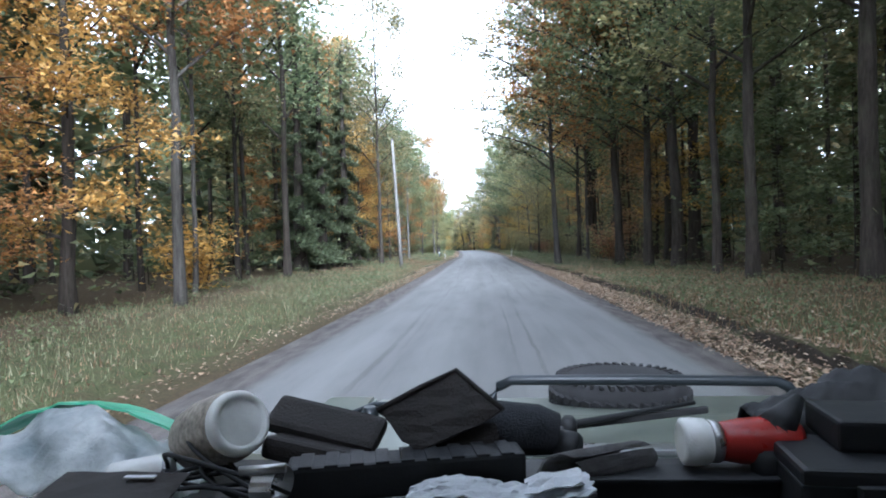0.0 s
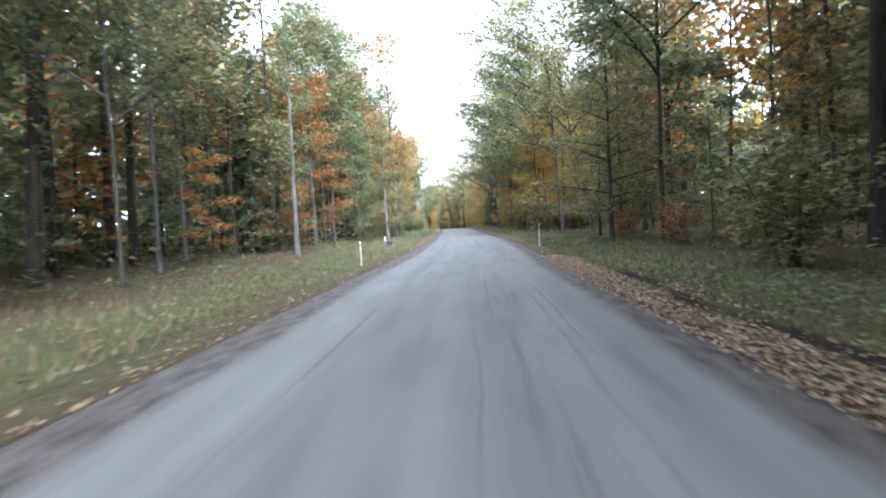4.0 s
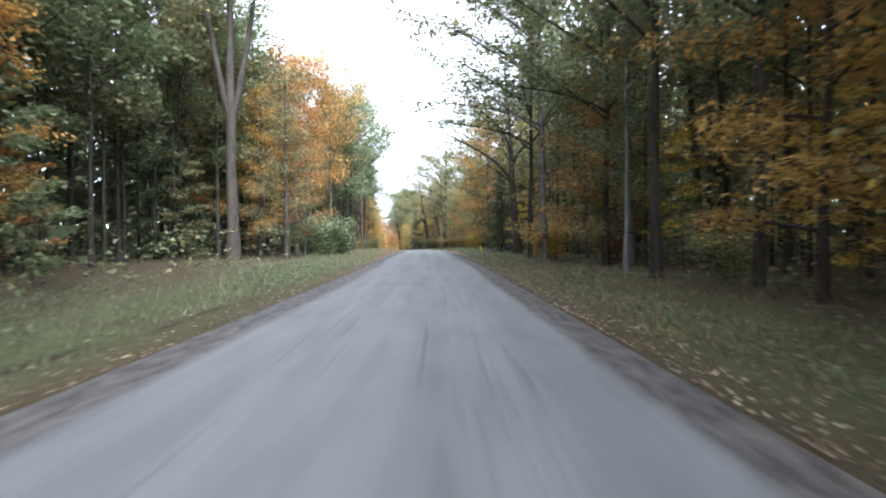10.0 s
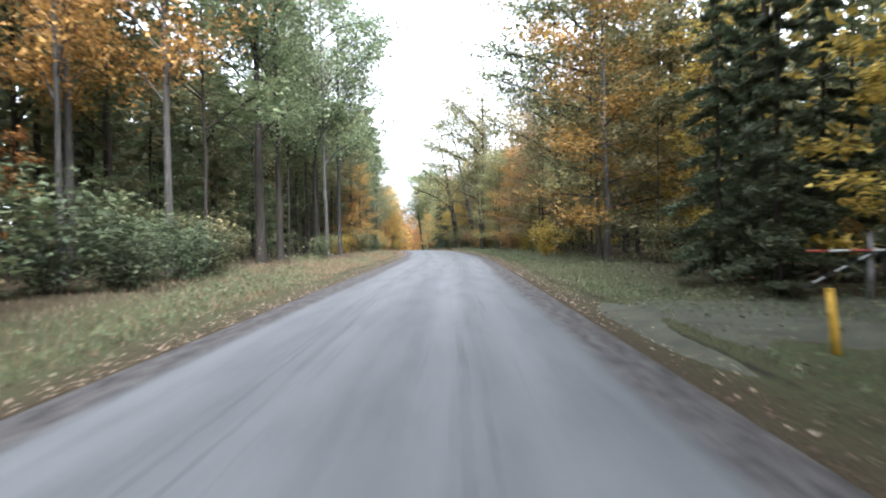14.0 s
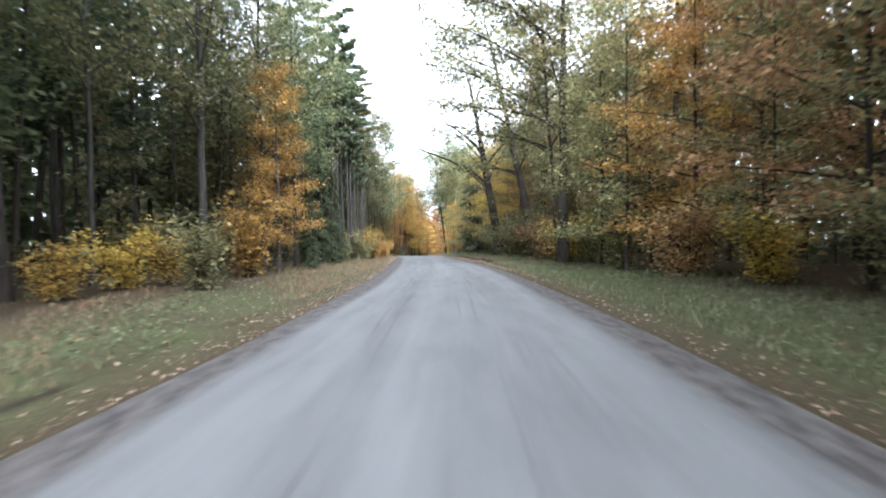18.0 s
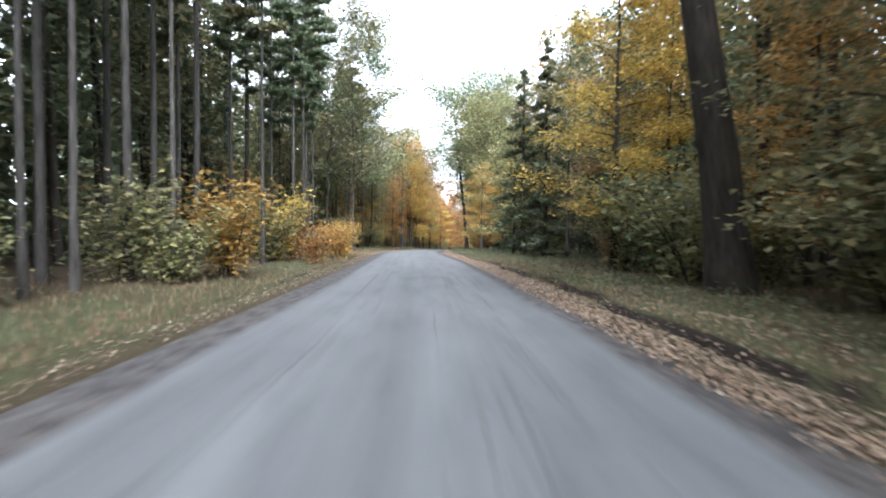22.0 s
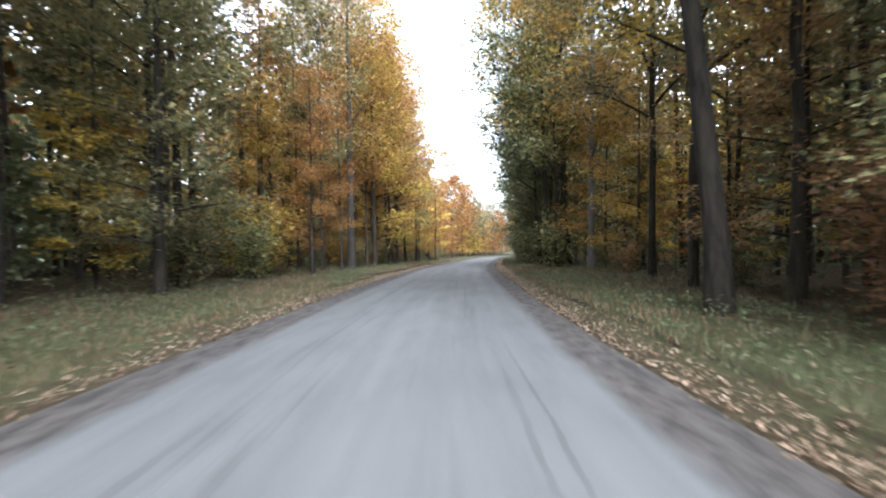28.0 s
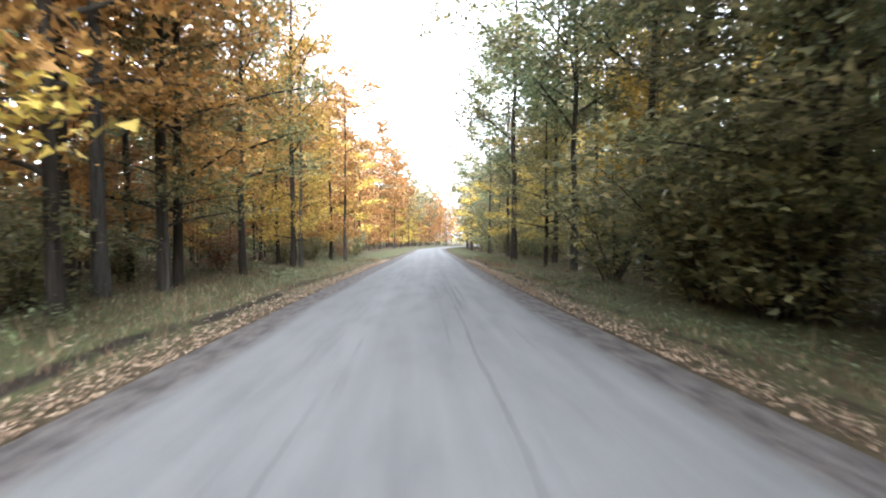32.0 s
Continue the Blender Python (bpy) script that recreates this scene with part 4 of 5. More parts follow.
NAMED = """
249.7 -8.8 1.6 yellow ; 240.5 -10.4 0.9 yellow ; 243.5 -10.2 0.8 yellow ; 237.5 -10.8 0.7 yellow ; 288.3 -5.6 1.3 yellow ; 286.8 -6.8 1.0 olive ; 301.9 -5.1 0.8 orange ; 303.8 -7.8 1.6 yellow ; 306.1 -7.3 1.2 orange ; 301.4 -7.8 1.4 olive ; 309.5 -4.9 1.1 orange ; 313.2 -5.0 1.0 orange ; 194.1 14.3 1.0 yellow ; 200.4 -13.6 1.1 green ; 175.9 13.9 0.9 orange ; 179.7 12.7 1.7 yellow ; 182.2 10.8 1.3 olive ; 178.0 -7.3 1.5 green ; 176.2 -8.4 1.4 green ; 185.6 -10.7 1.5 green ; 180.0 -10.7 1.4 green ; 181.8 -9.5 1.4 green ; 349.1 8.3 1.6 orange ; 346.2 8.6 1.7 brown ; 367.1 -9.8 1.4 olive ; 353.4 8.2 1.2 brown ; 375.4 -10.1 1.5 olive ; 380.4 -10.8 1.9 yellow ; 377.5 -11.3 1.8 yellow ; 403.1 6.8 1.3 olive ; 388.9 7.8 1.7 olive ; 406.9 6.6 1.5 olive ; 403.9 6.6 1.5 olive ; 397.8 6.9 1.4 olive ; 414.5 6.8 1.8 olive ; 408.1 6.9 1.8 olive ; 404.6 7.0 1.6 olive ; 275.0 7.0 1.3 olive ; 259.4 8.1 1.3 yellow ; 127.7 7.2 1.4 olive ; 62.6 7.6 1.3 olive ; 105.8 7.0 1.5 olive ; 134.7 11.4 1.6 brown ; 22.0 -10.4 1.2 orange ; 159.3 7.7 1.15 yellow  ; 173.0 9.6 1.4 brown ; 191.5 -9.6 1.0 needle ; 193.8 -8.9 0.95 needle ; 189.5 -8.6 1.0 needle ; 196.8 -9.4 1.0 needle ; 188.2 -10.0 1.2 needle ; 199.0 -9.8 1.1 olive ; 194.0 -11.0 1.4 green ; 396.5 -8.6 1.1 olive ; 399.2 -8.0 1.0 brown ; 403.0 -8.4 1.2 olive ; 394.0 -9.4 1.2 yellow ; 406.0 -8.2 1.1 olive ; 398.0 -10.2 1.3 olive ; 401.0 -9.4 1.2 olive ; 270.5 8.4 1.6 olive ; 273.4 7.8 1.3 olive ; 279.8 8.6 1.7 olive ; 286.0 7.9 1.5 olive ; 289.5 8.8 1.7 green ; 292.0 8.0 1.4 olive ; 268.0 9.0 1.6 olive ; 265.0 8.2 1.4 brown
"""
for row in NAMED.strip().split(";"):
    y_, o_, k_, col_ = row.split()
    plant("shrub", float(y_), float(o_), int(rng.integers(0, 4)), "dark", col_, None, float(k_), rng.uniform(0, 6.28))
for y0, y1, side, text, gap in THICKETS:
    pool = [w.split() for w in text.split(",")]
    pool = [w for w, k in pool for _ in range(int(k))]
    y_ = y0
    while y_ < y1:
        y_ += gap * rng.uniform(0.6, 1.4)
        o_ = side * rng.uniform(7.4, 10.2)
        if any(o_ * q > 0 and abs(q) > abs(o_) - 1.2 and -1 < p - y_ < 7 for p, q in SIGHTS):
            continue
        plant("shrub", y_, o_, int(rng.integers(0, 4)), "dark", pool[int(rng.integers(0, len(pool)))], None, rng.uniform(0.65, 1.3), rng.uniform(0, 6.28))


# ---- the deep wood behind: stems and crowns nobody could count ----
def deep_wood():
    rng = np.random.default_rng(11)
    stems, crowns = [], {k: [] for k in ("green", "olive", "yellow", "orange", "needle")}
    for side in (-1, 1):
        for y0, y1, s2, text in STANDS:
            if s2 != side:
                continue
            pool = [w.split()[0].split(".")[1] for w in text.split(",") for _ in range(int(w.split()[1]))]
            for _ in range(int((y1 - y0) * (0.9 if (side < 0 and y0 < 50) or y0 > 380 else 1.75 if (side, y0) in ((-1, 122), (-1, 244), (1, 142), (1, -40), (1, 60), (1, 205), (1, 334), (-1, 360)) else 1.3))):
                y, off = rng.uniform(y0, y1), side * (13 + 42 * rng.random() ** 1.5)
                if side < 0 and 138 < y < 180 and off > -17.5:
                    continue
                col = pool[int(rng.integers(0, len(pool)))]
                col = col if col in crowns else "olive"
                if abs(off) > 22 and rng.random() < 0.5:
                    col = "green" if col != "needle" else col
                x, yy = across(y, off)
                h = rng.uniform(15, 25)
                tip = np.array([rng.normal(0, 0.6), rng.normal(0, 0.6), h])
                p = np.array([[0, 0, -0.2], tip * 0.5 + rng.normal(0, 0.15, 3), tip]) + [x, yy, 0.3 + float(fall(y))]
                r = rng.uniform(0.09, 0.24)
                stems.append(tube(p, [r, r * 0.7, 0.03], 5))
                near_by = abs(off) < 19
                n = int(rng.uniform(450, 640) * (2.3 if near_by else 0.7))
                low = 0.22 if rng.random() < 0.45 else 0.45
                g = rng.uniform(low, 1.02, n)
                w = rng.uniform(2.0, 3.2) * np.sin(np.pi * np.clip((g - low) / (1.06 - low) * 0.85 + 0.12, 0, 1))
                a = rng.uniform(0, 6.28, n)
                q = np.sqrt(rng.random(n))
                knot = rng.normal(0, 0.3, (n, 3))
                c = np.stack([x + w * q * np.cos(a), yy + w * q * np.sin(a), g * h + float(fall(y))], -1) + knot
                crowns[col].append(leaves(rng, c, 0.28 if near_by else 0.68, 1.5, 0.7, 0.2, True))
    for col, n, dim in (("green", 22000, 1.0), ("olive", 15000, 1.0), ("needle", 10000, 1.0)):
        y = rng.uniform(-140, 760, n)
        off = np.where(rng.random(n) < 0.5, -1, 1) * (20 + 36 * rng.random(n) ** 1.2)
        x, yy = across(y, off)
        crowns[col].append(leaves(rng, np.stack([x, yy, fall(y) + 0.2 + 22 * rng.random(n) ** 1.35], -1), 1.2, 1.5, 0.9, 0.2, True))
    for col, n in (("green", 34000), ("olive", 24000)):
        y = rng.uniform(-60, 520, n)
        off = np.where(rng.random(n) < 0.5, -1, 1) * (9.5 + 20 * rng.random(n))
        x, yy = across(y, off)
        crowns[col].append(leaves(rng, np.stack([x, yy, fall(y) + 0.15 + 2.2 * rng.random(n) ** 1.9], -1), 0.19, 1.5, 0.8, 0.2, True))
    for col, n in (("green", 30000), ("olive", 18000), ("needle", 12000)):
        y = rng.uniform(-30, 560, n)
        off = np.where(rng.random(n) < 0.5, -1, 1) * (23 + 17 * rng.random(n))
        x, yy = across(y, off)
        crowns[col].append(leaves(rng, np.stack([x, yy, fall(y) + 0.2 + 7.5 * rng.random(n) ** 1.2], -1), 1.0, 1.5, 0.9, 0.2, True))
    me = raw_mesh("far_wood_stems", *joined(stems))
    me.materials.append(BARK["dark"])
    tagged(new("far_wood_stems", me), "dark tree stems standing deep in the wood", "forest", kind="stuff")
    for k, v in crowns.items():
        if v:
            me = raw_mesh("far_wood_leaves", *joined(v))
            me.materials.append(LEAF[k])
            tagged(new("far_wood_leaves", me), f"{WORDS[k]} foliage deep in the wood behind the road", "forest", kind="stuff")


deep_wood()


# ---- low growth: grass, weeds, fallen leaves ----
def blades(rng, x, y, z, tall, wide_):
    n = len(x)
    a, t = rng.uniform(0, 6.28, n), rng.normal(0, 0.35, (n, 2))
    hgt = tall * rng.uniform(0.5, 1.3, n)
    d = np.stack([np.cos(a), np.sin(a), 0 * a], -1) * (wide_ * rng.uniform(0.6, 1.3, n))[:, None]
    b = np.stack([x, y, z - 0.03], -1)
    tip = b + np.stack([t[:, 0] * hgt, t[:, 1] * hgt, hgt + 0.03], -1)
    return np.stack([b - d, b + d, tip], 1).reshape(-1, 3), np.arange(3 * n).reshape(-1, 3)


def low_growth():
    rng = np.random.default_rng(21)
    m_grass = leaf_material("grass", [(0.0, (0.05, 0.062, 0.025)), (0.45, (0.11, 0.125, 0.055)), (0.75, (0.2, 0.195, 0.1)), (1.0, (0.34, 0.3, 0.18))], 0.6, 0.3)
    m_dry = leaf_material("dry_grass", [(0.0, (0.1, 0.06, 0.03)), (0.5, (0.26, 0.155, 0.07)), (1.0, (0.42, 0.29, 0.15))], 0.7, 0.2)
    m_weed = leaf_material("weeds", [(0.0, (0.06, 0.09, 0.03)), (0.6, (0.135, 0.175, 0.068)), (1.0, (0.22, 0.26, 0.12))], 0.5, 0.3)
    m_fall = leaf_material("fallen_leaves", [(0.0, (0.12, 0.075, 0.045)), (0.4, (0.27, 0.175, 0.1)), (0.75, (0.38, 0.26, 0.15)), (1.0, (0.48, 0.38, 0.26))], 0.6, 0.05)

    def spread(n, lo, hi, power=1.0, y0=-6.0, y1=450.0):
        y = rng.uniform(y0, y1, n)
        off = np.where(rng.random(n) < 0.5, -1, 1) * (lo + (hi - lo) * rng.random(n) ** power)
        return y, off

    def put(name, data, mat, label):
        me = raw_mesh(name, *data)
        me.materials.append(mat)
        tagged(new(name, me), label, "ground cover", kind="stuff")

    y, off = spread(300000, 4.25, 9.8, 1.4)
    keep = np.sin(y * 0.31 + off) + np.sin(y * 0.083 + 2 * np.sign(off)) + rng.normal(0, 0.8, len(y)) > -0.7
    y, off = y[keep], off[keep]
    # the verges beside the start are grown over most thickly
    y1_, off1 = spread(110000, 4.3, 11.5, 1.0, -2.0, 48.0)
    first_new = len(y)
    y, off = np.concatenate([y, y1_]), np.concatenate([off, off1])
    x, yy = across(y, off)
    dry = (np.sin(y * 0.045 + 1.3 * np.sign(off)) + rng.normal(0, 0.5, len(y)) > 0.7) | ((y > 196) & (y < 332) & (off < 0) & (rng.random(len(y)) < 0.85)) | ((y > 352) & (rng.random(len(y)) < 0.6))
    z = height(off, y)
    tall = np.where(rng.random(len(y)) < 0.04, 0.4, 0.14)
    dry[first_new:] |= rng.random(len(y) - first_new) < 0.35
    tall[first_new:] *= 0.42
    put("grass", blades(rng, x[~dry], yy[~dry], z[~dry], tall[~dry], 0.011), m_grass, "uneven green roadside grass on the verges")
    put("dry_grass", blades(rng, x[dry], yy[dry], z[dry], tall[dry], 0.011), m_dry, "dry brown grass on the verges")
    y, off = spread(300000, 4.35, 11.0, 1.2)
    keep = np.sin(y * 0.23 + off * 0.8) * np.sin(y * 0.071 - off * 0.3 + np.sign(off)) + rng.normal(0, 0.3, len(y)) > np.where((off < 0) & (y > 212) & (y < 335), 0.75, -0.05)
    y, off = y[keep], off[keep]
    x, yy = across(y, off)
    z = height(off, y) + 0.03 + np.abs(rng.normal(0, 0.1, len(y))) + 0.25 * rng.random(len(y)) * (np.sin(y * 0.5 + off) > 0.3)
    put("weeds", leaves(rng, np.stack([x, yy, z], -1), 0.058, 1.4, 0.6, 0.1, True), m_weed, "low broad-leaved weeds and brambles on the verges")
    y, off = spread(95000, 3.35, 12, 2.2)
    for y0, y1, side, n, lo, hi in ((2, 74, 1, 28000, 3.1, 4.5), (2, 74, 1, 7000, 4.3, 7.5), (0, 50, -1, 1800, 3.5, 4.4), (270, 335, 1, 24000, 3.0, 4.4), (270, 335, 1, 9000, 4.4, 7.5), (270, 335, -1, 3000, 3.4, 4.4), (376, 450, 1, 8000, 3.3, 4.3), (372, 450, -1, 9000, 3.3, 4.3), (74, 270, 1, 3000, 3.4, 4.3), (50, 270, -1, 2500, 3.4, 4.3), (335, 376, 1, 3000, 3.2, 4.3), (335, 372, -1, 3000, 3.2, 4.4)):
        y = np.concatenate([y, rng.uniform(y0, y1, n)])
        off = np.concatenate([off, side * (lo + (hi - lo) * rng.beta(1.6, 2.2, n))])
    patch = np.sin(y * 0.09 + np.sign(off) * 1.9) + rng.normal(0, 0.6, len(y)) > -0.15
    patch |= np.arange(len(y)) >= 95000
    y, off = y[patch], off[patch]
    x, yy = across(y, off)
    z = height(off, y) + 0.03 + 0.02 * rng.random(len(y))
    put("fallen_leaves", leaves(rng, np.stack([x, yy, z], -1), 0.05, 1.3, 0.25, 0.0, True), m_fall, "brown and orange fallen leaves along the edges of the road")


low_growth()


# ---- small built shapes ----
def box(sx, sy, sz, at=(0, 0, 0), bevel=0.0, turn=None):
    """A bevelled box, its middle at the given place."""
    bm = bmesh.new()
    bmesh.ops.create_cube(bm, size=1, matrix=Matrix.Diagonal((sx, sy, sz, 1)))
    if bevel:
        bmesh.ops.bevel(bm, geom=bm.edges[:], offset=bevel, segments=2, affect="EDGES", profile=0.6)
    bm.transform(Matrix.Translation(at) @ (turn or Matrix()))
    return bm


def rod(points, radii, sides=12, caps=True, smooth=True):
    """A round bar along the points, its ends closed."""
    co, f = tube(points, radii if np.ndim(radii) else [radii] * len(points), sides)
    bm = bmesh.new()
    vs = [bm.verts.new(c) for c in co]
    for t in f:
        bm.faces.new([vs[i] for i in t]).smooth = smooth
    if caps:
        bm.faces.new(vs[:sides])
        bm.faces.new(vs[-sides:][::-1])
    bmesh.ops.recalc_face_normals(bm, faces=bm.faces[:])
    return bm


def spun(profile, sides=28, axis=(0, 0, 1), at=(0, 0, 0)):
    """A turned body from (radius, height) pairs, its axis laid along the given way."""
    bm = bmesh.new()
    rings = [[bm.verts.new((r * math.cos(a), r * math.sin(a), z)) for a in (2 * math.pi * k / sides for k in range(sides))] for r, z in profile]
    for lo, hi in zip(rings, rings[1:]):
        for k in range(sides):
            bm.faces.new((lo[k], lo[(k + 1) % sides], hi[(k + 1) % sides], hi[k])).smooth = True
    bm.faces.new(rings[0][::-1])
    bm.faces.new(rings[-1])
    bm.transform(Matrix.Translation(at) @ Vector(axis).to_track_quat("Z", "Y").to_matrix().to_4x4())
    return bm


def plain(name, colour, rough=0.6, metal=0.0, wear=0.25, scale=18.0, relief=0.15):
    """A worn surface of one colour: blotches, grain and fine relief."""
    m, n, l, b = material(name, rough, metal, 0.4)
    big, fine = noise_node(n, l, scale, 5.0), noise_node(n, l, scale * 9, 4.0)
    c = tuple(colour)
    lo, hi = tuple(v * (1 - wear) for v in c), tuple(min(1, v * (1 + wear) + 0.02 * wear) for v in c)
    base = ramp(n, l, big.outputs[0], [(0.3, lo), (0.7, hi)]).outputs[0]
    l.new(blend(n, l, base, lo, maths(n, l, "MULTIPLY", fine.outputs[0], 0.5)), b.inputs["Base Color"])
    l.new(maths(n, l, "MULTIPLY_ADD", big.outputs[0], 0.3, rough - 0.15), b.inputs["Roughness"])
    bump(n, l, b, fine.outputs[0], relief, 0.004)
    return m


PAINT_WHITE = plain("white_plastic", (0.62, 0.63, 0.6), 0.5, 0, 0.15, 9)
PAINT_BLUE = plain("blue_plastic", (0.05, 0.16, 0.42), 0.5, 0, 0.2, 9)
PAINT_YELLOW = plain("yellow_paint", (0.6, 0.36, 0.04), 0.55, 0, 0.25, 9)
PAINT_RED = plain("red_paint", (0.42, 0.09, 0.06), 0.55, 0, 0.25, 9)
METAL_DULL = plain("dull_steel", (0.2, 0.2, 0.2), 0.55, 0.7, 0.25, 12)
WOOD_OLD = plain("weathered_wood", (0.22, 0.21, 0.195), 0.9, 0, 0.35, 4, 0.6)


def stand(name, y, off, label, category, group=""):
    x, yy = (float(v) for v in across(y, off))
    root = new(name)
    root.empty_display_size = 0.2
    root.matrix_world = pose(x, yy, float(height(off, y)))
    return tagged(root, label, category, group)


# a bare wooden pole by the verge
pole = stand("wooden_pole", 44.0, -5.65, "tall weathered bare wooden pole standing on the verge", "pole")
part("shaft", rod([(0.01, 0, -0.3), (-0.12, 0, 3), (-0.28, 0, 6.5), (-0.4, 0, 9.0)], [0.14, 0.125, 0.105, 0.085], 12), WOOD_OLD, pole)
part("cap", rod([(-0.4, 0, 8.99), (-0.401, 0, 9.06)], [0.1, 0.09], 12), METAL_DULL, pole, "dull metal cap")
part("band", rod([(-0.208, 0, 4.96), (-0.212, 0, 5.04)], [0.12, 0.119], 12), METAL_DULL, pole, "dull metal band")

# thin white marker posts
for y_, o_, h_ in ((73.5, -4.2, 1.05), (83.0, 4.0, 1.3)):
    post = stand("marker_post", y_, o_, "thin white marker post with a dark tip on the verge", "post", "marker posts")
    part("shaft", box(0.05, 0.03, h_, (0, 0, h_ / 2 - 0.05), 0.006), PAINT_WHITE, post)
    part("reflector", box(0.052, 0.012, 0.1, (0, -0.018, h_ - 0.2), 0.002), PAINT_YELLOW, post, "yellow reflector")
post = stand("marker_post", 95.8, -6.25, "blue marker post with a white top on the grass", "post", "marker posts")
part("shaft", rod([(0, 0, -0.1), (0.0, 0, 0.36)], 0.05, 14), PAINT_BLUE, post, "blue lower half")
part("sleeve", spun([(0.05, 0.36), (0.054, 0.37), (0.054, 0.66), (0.04, 0.7)], 14), PAINT_WHITE, post, "white upper sleeve")

BAND_BLACK = plain("black_band_paint", (0.02, 0.02, 0.022), 0.5, 0, 0.2, 20)
# the barred forest track: yellow post, striped bar on an upright
post = stand("yellow_post", 179.2, 5.3, "leaning yellow metal post beside a forest track", "post")
part("shaft", rod([(0, 0, -0.1), (-0.04, 0, 0.35), (-0.09, 0, 0.76)], [0.055, 0.05, 0.048], 12), PAINT_YELLOW, post)
part("cap", rod([(-0.089, 0, 0.755), (-0.092, 0, 0.78)], [0.052, 0.045], 12), PAINT_YELLOW, post)
gate = stand("barrier_gate", 184.4, 9.1, "red and white striped barrier bar across a forest track", "barrier")
part("post", rod([(0, 0, -0.1), (0, 0, 1.35)], 0.065, 10), WOOD_OLD, gate, "grey wooden post")
part("hinge", box(0.2, 0.2, 0.12, (0, -0.02, 0.95), 0.015), METAL_DULL, gate)
for k in range(10):
    part("stripe", rod([(-1.3 + 0.42 * k, -0.12, 1.0), (-1.3 + 0.42 * (k + 1) - 0.004, -0.12, 1.0)], 0.026, 10), PAINT_WHITE if k % 2 else PAINT_RED, gate)
for k in range(6):
    part("brace_stripe", rod([(-0.1 - 0.22 * k, -0.12, 0.92 - 0.11 * k), (-0.1 - 0.22 * (k + 1), -0.12, 0.92 - 0.11 * (k + 1))], 0.02, 8), BAND_BLACK if k % 2 else PAINT_WHITE, gate)
part("post_cap", box(0.17, 0.17, 0.03, (0, 0, 1.36), 0.006), METAL_DULL, gate, "grey metal cap")
mark = stand("yellow_post", 184.0, 10.9, "short yellow marker post with a black band by the barrier", "post")
part("shaft", box(0.12, 0.05, 1.05, (0, 0, 0.5), 0.01), PAINT_YELLOW, mark)
part("dark_band", box(0.126, 0.056, 0.3, (0, 0, 0.52), 0.008), BAND_BLACK, mark, "black band")
part("foot", box(0.16, 0.09, 0.16, (0, 0, 0.02), 0.01), WOOD_OLD, mark, "grey weathered foot")

stump = stand("tree_stump", 97.5, -6.1, "low sawn tree stump on the forest floor", "stump")
part("bark", spun([(0.26, -0.1), (0.21, 0.06), (0.19, 0.3), (0.185, 0.315)], 16), BARK["dark"], stump)
part("cut_face", spun([(0.178, 0.312), (0.176, 0.322)], 16), WOOD_OLD, stump, "pale cut face")


# side tracks that leave the road to the right
def side_track(name, y, mat, label, wide_, reach, lean):
    q, s = np.linspace(0, 1, 26), np.linspace(-1, 1, 13)
    qq, ss = np.meshgrid(q, s, indexing="ij")
    off = 2.6 + reach * qq
    yy0 = y + lean * qq**1.3 + ss * (wide_ + 2.6 * (1 - qq) ** 3)
    x, yy = across(yy0, off)
    z = height(off, yy0) + 0.015 - 0.07 * np.abs(ss) ** 4 + np.where(qq < 0.05, -0.03, 0.015)
    i = np.arange(qq.size).reshape(qq.shape)
    f = np.stack([i[:-1, :-1], i[:-1, 1:], i[1:, 1:], i[1:, :-1]], -1).reshape(-1, 4)[:, ::-1]
    me = raw_mesh(name, np.stack([x, yy, z], -1).reshape(-1, 3), f)
    me.polygons.foreach_set("use_smooth", np.ones(len(f), bool))
    me.materials.append(mat)
    tagged(new(name, me), label, "track", kind="structure")


TRACK_GREY = plain("track_gravel", (0.08, 0.085, 0.062), 0.9, 0, 0.35, 1.2, 0.6)
TRACK_SOIL = plain("track_soil", (0.085, 0.085, 0.055), 0.95, 0, 0.4, 1.5, 0.6)
side_track("road_branch", 324.5, TRACK_GREY, "pale gravel side track leaving the road into the wood", 1.6, 34, 10)
side_track("road_track", 182.5, TRACK_SOIL, "dark soil forest track leaving the road at the barrier", 1.7, 26, 2)


# ---- the off-road vehicle, standing where the drive begins: open front, bonnet, dashboard ----
CAR = pose(0, 0, 0, 0, 0, -2.8)
PAINT_GREEN = plain("faded_green_paint", (0.1, 0.115, 0.095), 0.35, 0.0, 0.2, 3, 0.05)
PLASTIC_BLACK = plain("black_plastic", (0.011, 0.012, 0.014), 0.6, 0, 0.3, 25)
RUBBER = plain("black_rubber", (0.022, 0.022, 0.024), 0.8, 0, 0.3, 20, 0.4)
TUBE_BLACK = plain("black_tube", (0.02, 0.025, 0.03), 0.35, 0.2, 0.2, 8)
DASH_GREY = plain("dusty_grey_vinyl", (0.11, 0.108, 0.102), 0.8, 0, 0.25, 14, 0.5)
LEATHER = plain("dark_brown_leather", (0.011, 0.008, 0.007), 0.75, 0, 0.4, 30, 0.6)
CLOTH_GREY = plain("dark_grey_cloth", (0.018, 0.02, 0.025), 0.9, 0, 0.35, 40, 0.8)
CLOTH_PALE = plain("grey_felt", (0.13, 0.125, 0.125), 0.95, 0, 0.3, 60, 0.8)
CAP_WHITE = plain("white_cap_plastic", (0.75, 0.75, 0.73), 0.45, 0, 0.12, 40)
RED_PLASTIC = plain("red_bottle_plastic", (0.32, 0.025, 0.02), 0.3, 0, 0.15, 20)
STONE_BEIGE = plain("speckled_beige_glaze", (0.34, 0.3, 0.25), 0.6, 0, 0.6, 120, 0.3)
